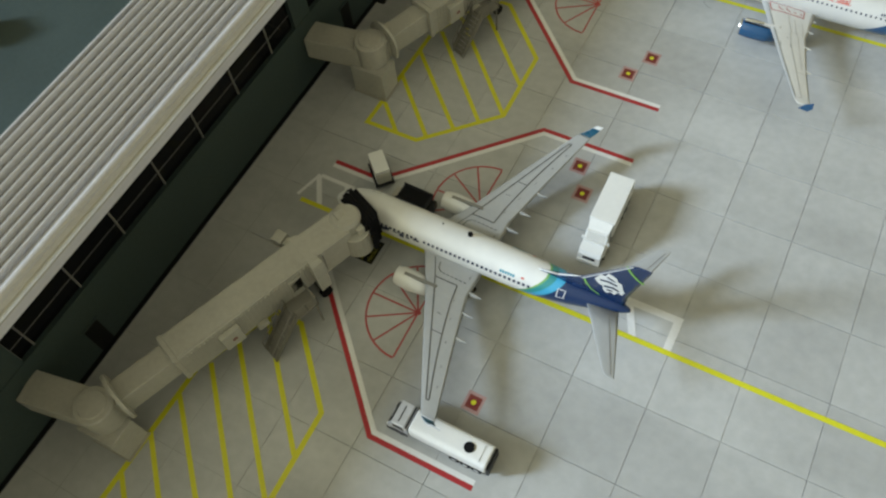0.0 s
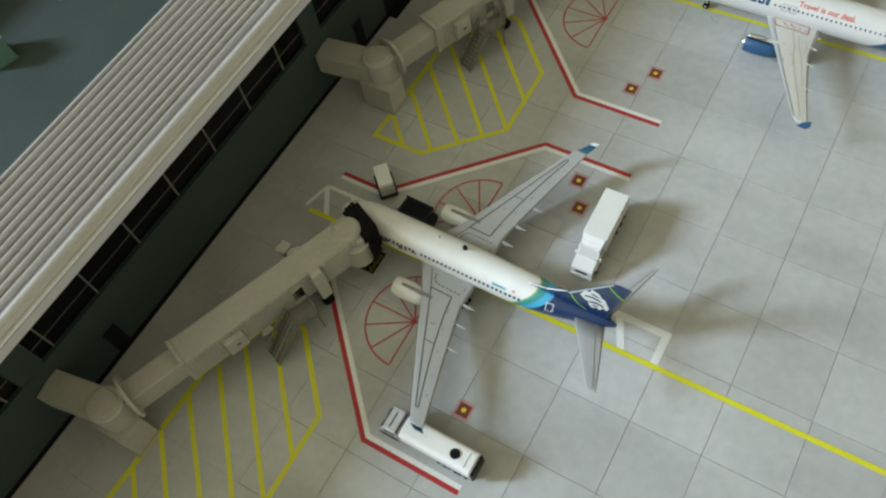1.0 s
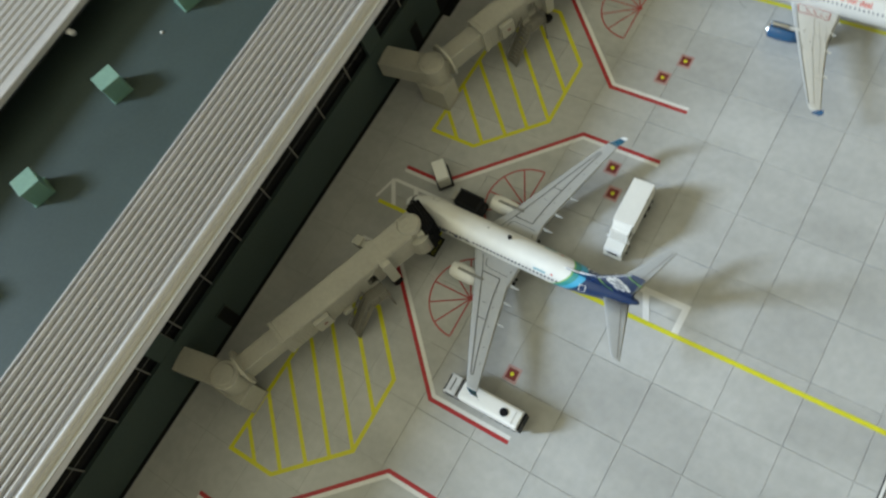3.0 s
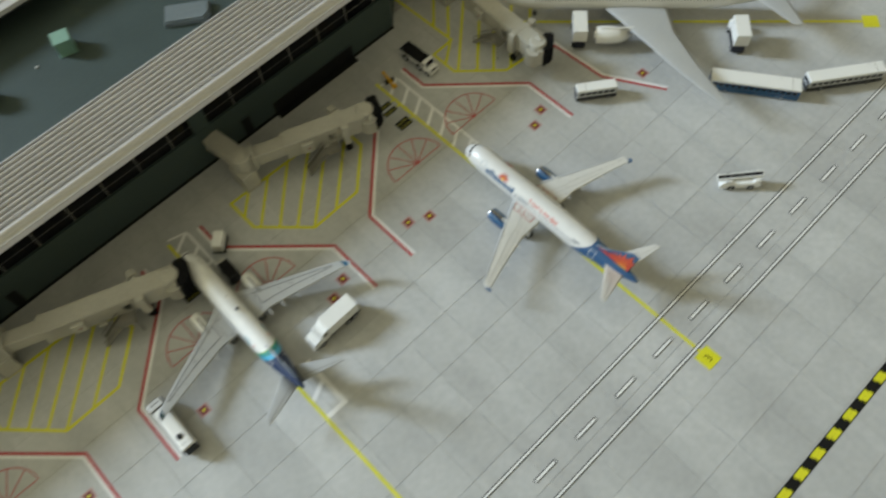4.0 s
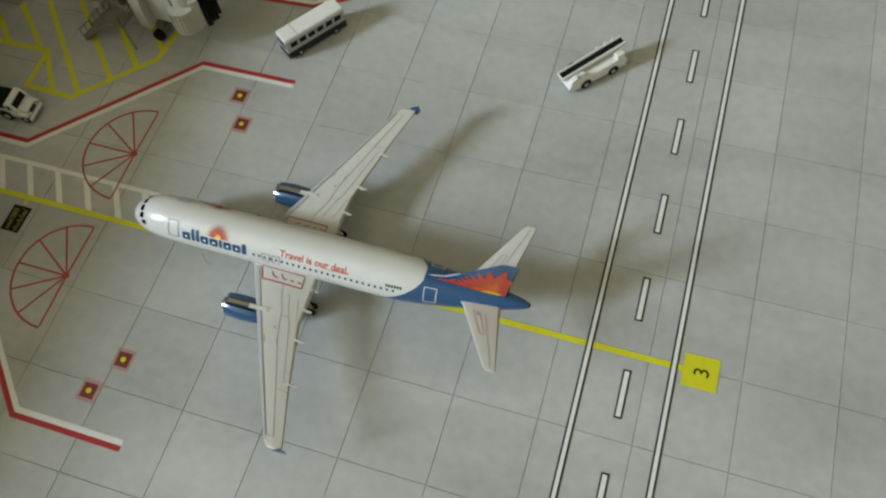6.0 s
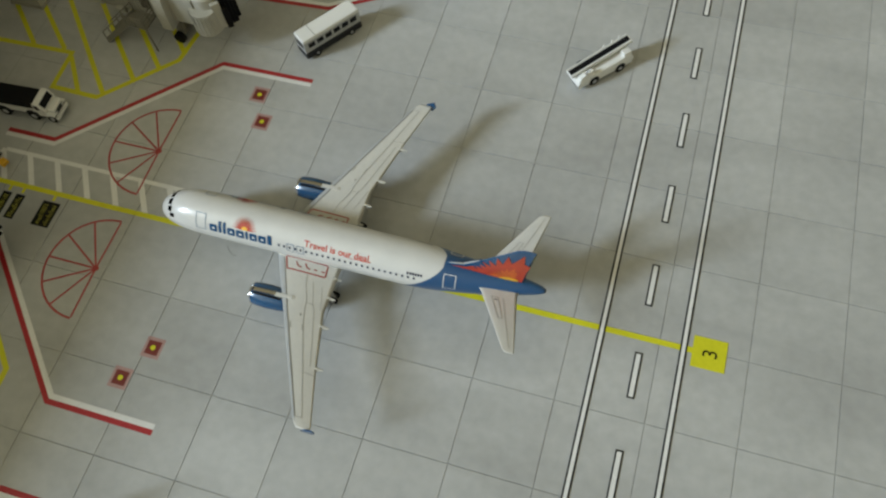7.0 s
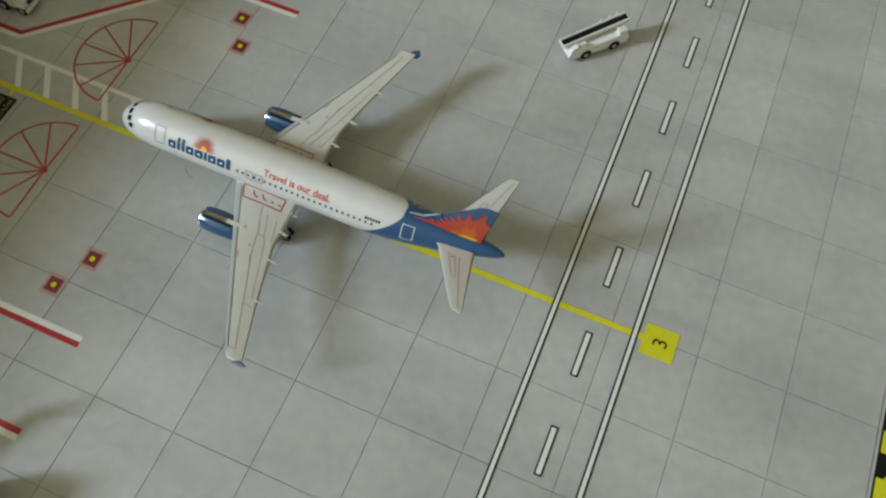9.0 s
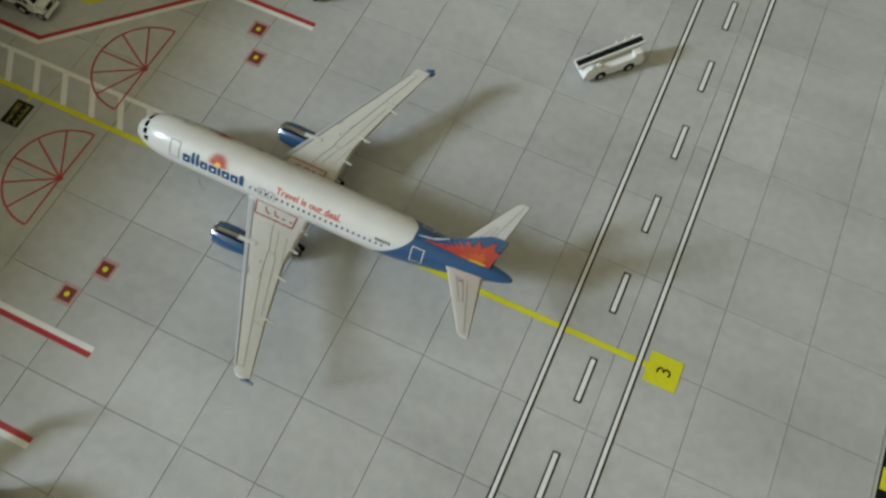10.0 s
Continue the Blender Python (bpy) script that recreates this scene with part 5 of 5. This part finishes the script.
def box_truck(m, label):
    """A catering truck: low cab in front of a tall plain box; it faces +x."""
    v = thing("box_truck", m, label, "truck")
    part("chassis", box(-1.12, 1.05, -0.27, 0.27, 0.14, 0.335), M_DARK, v)
    part("rear_bumper", box(-1.20, -1.12, -0.31, 0.31, 0.12, 0.24, 0.015), M_DARK, v)
    part("cargo_box", box(-1.16, 0.36, -0.335, 0.335, 0.34, 0.95, 0.02), M_WHITE, v)
    prof = [(0.37, 0.20), (0.37, 0.80), (0.66, 0.80), (0.80, 0.58), (1.10, 0.50), (1.17, 0.42), (1.17, 0.16), (0.9, 0.12)]
    part("cab", rings([[(x, -0.29, z) for x, z in prof], [(x, 0.29, z) for x, z in prof]]), M_WHITE, v)
    part("fairing_plate", rings([[(0.37, -0.30, 0.80), (0.37, -0.30, 0.94), (0.62, -0.27, 0.80)], [(0.37, 0.30, 0.80), (0.37, 0.30, 0.94), (0.62, 0.27, 0.80)]]), M_WHITE, v)
    part("windscreen", rings([[(0.675, -0.24, 0.785), (0.795, -0.24, 0.60), (0.785, -0.24, 0.59), (0.665, -0.24, 0.775)], [(0.675, 0.24, 0.785), (0.795, 0.24, 0.60), (0.785, 0.24, 0.59), (0.665, 0.24, 0.775)]]), M_CREAMWING, v)
    for s in (-1, 1):
        part("roof_pillar", rod((0.42, s * 0.27, 0.83), (0.70, s * 0.25, 0.78), 0.022, n=8), M_WHITE, v)
    part("roof_light_bar", box(0.50, 0.55, -0.22, 0.22, 0.805, 0.85, 0.012), M_WHITE, v)
    part("wiper_ledge", box(0.80, 0.86, -0.26, 0.26, 0.565, 0.60, 0.01), M_WHITE, v)
    part("box_door_line", box(-1.168, -1.158, -0.01, 0.01, 0.26, 0.92), M_PALEPANEL, v)
    part("grille", box(1.172, 1.185, -0.16, 0.16, 0.26, 0.36), M_DARK, v)
    part("bumper", box(1.10, 1.22, -0.30, 0.30, 0.10, 0.20, 0.02), M_WHITE, v)
    for s in (-1, 1):
        part("mudguard", box(0.62, 0.98, s * 0.30 - 0.035, s * 0.30 + 0.035, 0.22, 0.36, 0.03), M_WHITE, v)
        part("mirror", box(0.74, 0.77, s * 0.34 - 0.03, s * 0.34 + 0.03, 0.50, 0.62), M_WHITE, v)
        part("side_window", box(0.44, 0.64, s * 0.292 - 0.004, s * 0.292 + 0.004, 0.56, 0.74), M_GLASS, v)
    wheels(v, (0.80, -0.55, -0.86), 0.155, 0.10, 0.29)
    return v


def tank_truck(m, label):
    """A refuelling truck with a silver cab and a rounded white tank; it faces +x."""
    v = thing("fuel_truck", m, label, "truck")
    part("chassis", box(-1.24, 1.22, -0.22, 0.22, 0.12, 0.24), M_DARK, v)
    arc = [(0.30 * math.copysign(abs(math.cos(a)) ** 0.45, math.cos(a)), 0.50 + 0.27 * math.copysign(abs(math.sin(a)) ** 0.5, math.sin(a))) for a in np.linspace(0, 2 * math.pi, 29)[:-1]]
    rows = [[(x, y * k, 0.5 + (z - 0.5) * k) for y, z in arc] for x, k in ((-1.26, 0.94), (-1.23, 1.0), (0.64, 1.0), (0.68, 0.94))]
    part("tank", rings(rows), M_WHITE, v)
    part("manhole", rod((-0.75, 0.02, 0.765), (-0.75, 0.02, 0.795), 0.125, n=24), M_RUBBER, v, "round black manhole cover")
    part("top_line", box(-1.08, -1.07, -0.18, 0.22, 0.77, 0.776), M_PALEPANEL, v)
    part("rear_pump_box", box(-1.33, -1.26, -0.27, 0.27, 0.18, 0.62, 0.01), M_DARK, v)
    part("side_locker", box(-0.9, -0.3, -0.30, -0.20, 0.14, 0.30), M_DARK, v)
    prof = [(0.72, 0.16), (0.72, 0.70), (0.80, 0.75), (1.12, 0.74), (1.24, 0.50), (1.28, 0.20), (1.24, 0.14)]
    part("cab", rings([[(x, y * k, 0.16 + (z - 0.16) * (0.985 if abs(y) > 0.26 else 1.0)) for x, z in prof] for y, k in ((-0.29, 1.0), (-0.25, 1.0), (0.25, 1.0), (0.29, 1.0))]), M_SILVER, v)
    part("roof_slit", box(0.955, 0.985, -0.20, 0.20, 0.740, 0.752, 0.003), M_DARK, v, "thin dark slit across the cab roof")
    part("roof_rail", box(0.735, 0.765, -0.27, 0.27, 0.700, 0.752, 0.006), M_DARK, v)
    part("windscreen", rings([[(1.130, y, 0.742), (1.250, y, 0.51), (1.235, y, 0.50), (1.115, y, 0.730)] for y in (-0.25, 0.25)]), M_GLASS, v)
    part("wiper", rod((1.245, -0.10, 0.525), (1.190, 0.14, 0.645), 0.008, n=6), M_SILVER, v)
    part("front_skirt", box(1.10, 1.31, -0.30, 0.30, 0.10, 0.24, 0.02), M_DARK, v)
    for s in (-1, 1):
        part("side_window", box(0.82, 1.10, s * 0.291 - 0.004, s * 0.291 + 0.004, 0.46, 0.68), M_GLASS, v)
        part("cab_side_panel", box(0.74, 1.20, s * 0.291 - 0.006, s * 0.291 + 0.006, 0.14, 0.32), M_DARK, v)
        part("headlight", box(1.285, 1.315, s * 0.21 - 0.05, s * 0.21 + 0.05, 0.25, 0.31, 0.008), M_WHITE, v)
    wheels(v, (0.98, -0.45, -0.74, -1.02), y=0.24)
    return v


def baggage_cart(m, label):
    v = thing("ground_power_unit", m, label, "ground unit")
    part("base", box(-0.42, 0.42, -0.27, 0.27, 0.10, 0.22, 0.02), M_DARK, v)
    part("housing", box(-0.37, 0.37, -0.215, 0.215, 0.22, 0.72, 0.025), M_WHITE, v)
    part("front_slope", rings([[(0.37, y, 0.24), (0.37, y, 0.60), (0.41, y, 0.50), (0.41, y, 0.24)] for y in (-0.2, 0.2)]), M_CREAM, v)
    wheels(v, (0.26, -0.26), 0.09, 0.06, 0.24)
    return v


def cargo_loader(m, label):
    v = thing("cargo_loader", m, label, "loader")
    part("frame", box(-0.52, 0.50, -0.24, 0.24, 0.14, 0.40, 0.02), M_DARK, v)
    part("deck", box(-0.50, 0.40, -0.25, 0.25, 0.50, 0.58, 0.015), M_DARK, v)
    part("deck_plate", box(-0.44, 0.34, -0.20, 0.20, 0.581, 0.60), M_RUBBER, v)
    for s in (-1, 1):
        part("deck_rail", box(-0.50, 0.40, s * 0.245 - 0.012, s * 0.245 + 0.012, 0.58, 0.64), M_DARK, v)
        part("scissor_arm", rings([[(-0.4, s * 0.18 - 0.015, 0.40), (-0.34, s * 0.18 - 0.015, 0.40), (-0.34, s * 0.18 + 0.015, 0.40), (-0.4, s * 0.18 + 0.015, 0.40)], [(0.2, s * 0.18 - 0.015, 0.50), (0.26, s * 0.18 - 0.015, 0.50), (0.26, s * 0.18 + 0.015, 0.50), (0.2, s * 0.18 + 0.015, 0.50)]]), M_DARK, v)
    part("operator_step", box(0.42, 0.54, -0.20, 0.02, 0.20, 0.38, 0.015), M_DARK, v)
    part("front_bridge", box(-0.70, -0.51, -0.16, 0.16, 0.42, 0.46, 0.01), M_CREAM, v)
    wheels(v, (0.32, -0.32), 0.10, 0.07, 0.24)
    return v


def bus(m, length, width, label, skirt, group=""):
    """An apron bus: white roof and pillars, dark panes, a coloured skirt; it faces +x."""
    v = thing("apron_bus", m, label, "bus", group)
    h, w = length / 2, width / 2
    part("skirt", box(-h, h, -w, w, 0.07, 0.27, 0.03), skirt, v)
    part("body", box(-h + 0.01, h - 0.01, -w + 0.01, w - 0.01, 0.27, 0.66, 0.015), M_BLUE if skirt is M_BLUE else M_WING, v)
    part("roof", box(-h, h, -w, w, 0.64, 0.76, 0.05), M_WHITE, v)
    n = max(6, int(length / 0.28))
    step = (length - 0.2) / n
    for s in (-1, 1):
        for i in range(n):
            x = -h + 0.1 + step * i
            part("side_pane", box(x + 0.03, x + step - 0.045, s * (w - 0.008) - 0.006, s * (w - 0.008) + 0.006, 0.43, 0.585), M_GLASS, v)
        part("pane_strip", box(-h + 0.04, h - 0.04, s * (w - 0.010) - 0.004, s * (w - 0.010) + 0.004, 0.272, 0.30), M_DARK, v)
    for s in (-1, 1):
        part("end_pane", box(s * (h - 0.008) - 0.006, s * (h - 0.008) + 0.006, -w + 0.06, w - 0.06, 0.42, 0.60), M_GLASS, v)
    part("roof_seam", box(h - 0.42, h - 0.405, -w + 0.02, w - 0.02, 0.755, 0.764), M_PALEPANEL, v)
    wheels(v, (h * 0.62, -h * 0.62), 0.10, 0.06, w - 0.03)
    return v


def belt_loader(m, label):
    """A low white vehicle with a long sloping black belt; the belt's high end points to +x."""
    v = thing("belt_loader", m, label, "belt loader")
    prof = [(-0.80, 0.10), (-0.86, 0.24), (-0.78, 0.36), (-0.52, 0.44), (-0.40, 0.42), (-0.20, 0.38), (0.50, 0.46), (0.62, 0.52), (0.80, 0.50), (0.88, 0.34), (0.86, 0.12)]
    part("body", rings([[(x, -0.34, z * 0.94) for x, z in prof], [(x, -0.30, z) for x, z in prof], [(x, 0.10, z) for x, z in prof]]), M_WHITE, v)
    part("cab_cowl", rings([[(x, y, z) for x, z in ((-0.84, 0.24), (-0.76, 0.46), (-0.62, 0.52), (-0.50, 0.40))] for y in (-0.33, -0.20)]), M_WHITE, v)
    part("driver_seat", box(-0.48, -0.36, -0.31, -0.20, 0.42, 0.54, 0.03), M_WHITE, v)
    part("steering_column", rod((-0.60, -0.26, 0.46), (-0.54, -0.26, 0.58), 0.02, n=8), M_SILVER, v)
    part("side_locker", box(-0.10, 0.24, -0.352, -0.22, 0.14, 0.33, 0.012), M_WHITE, v)
    part("engine_cover", box(0.56, 0.80, -0.33, -0.12, 0.48, 0.58, 0.03), M_WHITE, v)
    part("rear_step", box(0.84, 0.93, -0.30, 0.06, 0.16, 0.24, 0.015), M_WHITE, v)
    for x in (-0.34, 0.48):
        part("wheel_arch", rod((x, -0.30, 0.13), (x, -0.352, 0.13), 0.155, n=20), M_DARK, v)
    slope = math.atan2(0.25, 1.75)

    def tilted(bm):
        bm.transform(Matrix.Translation((0.0, 0.0, 0.55)) @ Matrix.Rotation(-slope, 4, "Y"))
        return bm

    part("boom", tilted(box(-0.94, 0.94, -0.135, 0.135, -0.05, 0.03, 0.012)), M_WHITE, v)
    part("belt", tilted(box(-0.91, 0.91, -0.075, 0.075, 0.031, 0.044)), M_RUBBER, v, "black rubber belt")
    for y in (-0.115, 0.115):
        part("boom_rail", tilted(box(-0.93, 0.93, y - 0.018, y + 0.018, 0.03, 0.058, 0.006)), M_WHITE, v)
    for x in (0.25, 0.50, 0.72):
        part("guard_post", tilted(box(x - 0.02, x + 0.02, 0.135, 0.175, -0.02, 0.10, 0.008)), M_WHITE, v)
    for x in (-0.45, 0.45):
        part("boom_strut", rod((x, 0.0, 0.28), (x, 0.0, 0.51 + x * math.tan(slope)), 0.03, n=8), M_WHITE, v)
    wheels(v, (-0.34, 0.48), 0.12, 0.07, 0.325)
    return v


def covered_truck(m, label):
    """A bonneted white truck with a black load cover; it faces +x."""
    v = thing("utility_truck", m, label, "truck")
    part("chassis", box(-0.92, 0.90, -0.22, 0.22, 0.12, 0.26), M_DARK, v)
    part("load_body", box(-0.94, 0.44, -0.285, 0.285, 0.26, 0.54, 0.02), M_WHITE, v)
    part("load_cover", box(-0.97, 0.46, -0.31, 0.31, 0.541, 0.62, 0.02), M_RUBBER, v, "black load cover")
    cab = part("cab", rings([[(x, y, z) for x, z in ((0.47, 0.22), (0.47, 0.68), (0.50, 0.72), (0.66, 0.71), (0.76, 0.52), (0.76, 0.22))] for y in (-0.29, 0.29)]), M_WHITE, v)
    part("windscreen", rings([[(0.685, y, 0.690), (0.770, y, 0.530), (0.758, y, 0.525), (0.673, y, 0.685)] for y in (-0.23, 0.23)]), M_GLASS, cab)
    part("bonnet", box(0.762, 0.98, -0.21, 0.21, 0.24, 0.47, 0.04), M_WHITE, v)
    part("bumper", box(0.96, 1.02, -0.29, 0.29, 0.13, 0.24, 0.02), M_WHITE, v)
    part("grille", box(0.976, 0.992, -0.12, 0.12, 0.28, 0.40), M_DARK, v)
    for s in (-1, 1):
        part("mudguard", box(0.66, 0.98, s * 0.26 - 0.05, s * 0.26 + 0.05, 0.26, 0.37, 0.04), M_WHITE, v)
        part("side_window", box(0.51, 0.63, s * 0.292 - 0.004, s * 0.292 + 0.004, 0.50, 0.66), M_GLASS, cab)
        part("headlight", rod((0.975, s * 0.16, 0.37), (0.99, s * 0.16, 0.37), 0.04, n=12), M_CHROME, v)
        for x in (-0.62, 0.28):
            part("wheel_arch", rod((x, s * 0.24, 0.22), (x, s * 0.296, 0.22), 0.20, n=20), M_DARK, v)
    wheels(v, (0.28, -0.62), 0.17, 0.10, 0.255)
    wheels(v, (0.82,), 0.14, 0.08, 0.25)
    return v


def tow_bar(m, label):
    v = thing("aircraft_tow_bar", m, label, "tow bar")
    part("bar", rod((-0.44, 0, 0.16), (0.42, 0, 0.22), 0.075, 0.065, 10), M_AMBER, v)
    part("head", box(0.40, 0.58, -0.11, 0.11, 0.15, 0.28, 0.03), M_AMBER, v)
    part("towing_eye", rod((-0.56, 0, 0.13), (-0.56, 0, 0.19), 0.08, 0.08, 14), M_AMBER, v)
    part("axle", box(-0.10, 0.10, -0.20, 0.20, 0.09, 0.15), M_RUBBER, v)
    wheels(v, (0.0,), 0.10, 0.06, 0.20)
    return v


def high_lift(m, label):
    v = thing("high_lift_truck", m, label, "truck")
    part("chassis", box(-0.8, 0.8, -0.26, 0.26, 0.12, 0.26), M_DARK, v)
    part("lifted_box", box(-0.85, 0.45, -0.33, 0.33, 0.62, 1.30, 0.02), M_WHITE, v)
    part("lift_frame", box(-0.5, 0.1, -0.18, 0.18, 0.26, 0.62), M_SILVER, v)
    part("cab", box(0.48, 0.86, -0.29, 0.29, 0.20, 0.62, 0.05), M_WHITE, v)
    part("windscreen", box(0.855, 0.868, -0.23, 0.23, 0.42, 0.56), M_GLASS, v)
    wheels(v, (0.62, -0.55))
    return v


box_truck(at(-8.93, -9.42, 0, -89), "white catering box truck beside the wing of the docked airliner")
tank_truck(at(-10.12, -16.40, 0, 180), "white tank truck with silver cab under the wingtip")
baggage_cart(at(-15.20, -10.42, 0, -43), "white ground power unit on a dark trolley beside the nose")
cargo_loader(at(-13.74, -10.95, 0, -2), "low charcoal cargo loader beside the docked airliner")
bus(at(-9.04, 6.57, 0, 234), 1.85, 0.50, "white apron bus with dark windows and black skirt", M_DARK, "apron buses")
bus(at(-4.10, 11.75, 0, 34), 3.95, 0.74, "long white apron bus with blue skirt", M_BLUE, "apron buses")
bus(at(-1.50, 14.85, 0, 54), 3.50, 0.62, "long white apron bus with dark skirt", M_DARK, "apron buses")
belt_loader(at(-1.60, 7.22, 0, 46), "white belt loader with black belt beside the service road")
covered_truck(at(-16.33, 2.29, 0, 2.5), "white utility truck with black load cover by the terminal")
tow_bar(at(-16.52, 0.52, 0, -12), "amber yellow aircraft tow bar lying at the head of the stand")
high_lift(at(*at4(-1.5, 1.25), 0, 133.3), "white high-lift truck beside the wide-body airliner")
high_lift(at(*at4(-8.9, 0.98), 0, 133.3), "white high-lift truck at the front of the wide-body airliner")
covered_truck(at(-18.1, -25.6, 0, 20), "white utility truck with black load cover by the terminal")

# ---- the apron's slabs ----


def slab_mesh(wide):
    """One concrete slab with chipped-off edges, wide cm across the stand's length."""
    p, q, g, c = wide / 2, TILE / 2, 0.006, 0.004
    a, e = p - g, q - g
    b = bmesh.new()
    rings([[(-a, -e, -0.02), (a, -e, -0.02), (a, e, -0.02), (-a, e, -0.02)], [(-a, -e, -0.004), (a, -e, -0.004), (a, e, -0.004), (-a, e, -0.004)],
           [(c - a, c - e, 0), (a - c, c - e, 0), (a - c, e - c, 0), (c - a, e - c, 0)]], b)
    b.transform(Matrix.Scale(K, 4))
    mesh = bpy.data.meshes.new("slab")
    b.to_mesh(mesh)
    b.free()
    mesh.materials.append(M_SLAB)
    return mesh


rest = bmesh.new()
for x0, x1 in zip(JOINTS_X, JOINTS_X[1:]):
    x, h = (x0 + x1) / 2, (x1 - x0) / 2 - 0.006
    column = None
    for j in range(-23, 17):
        y = TILE_Y + (j - 0.5) * TILE
        if x < FRONT - 0.9 and y < END:
            continue
        if -17.5 < x < 7.5 and -19 < y < 11.5 and not (x < -14 and y < -16):
            column = column or slab_mesh(x1 - x0)
            ob = new("slab", column)
            ob.parent = apron
            ob.location = (x * K, y * K, 0)
        else:
            q = TILE / 2 - 0.006
            sheet([(x - h, y - q, 0), (x + h, y - q, 0), (x + h, y + q, 0), (x - h, y + q, 0)], rest)
part("outer_slabs", rest, M_SLAB, apron, kind="stuff")
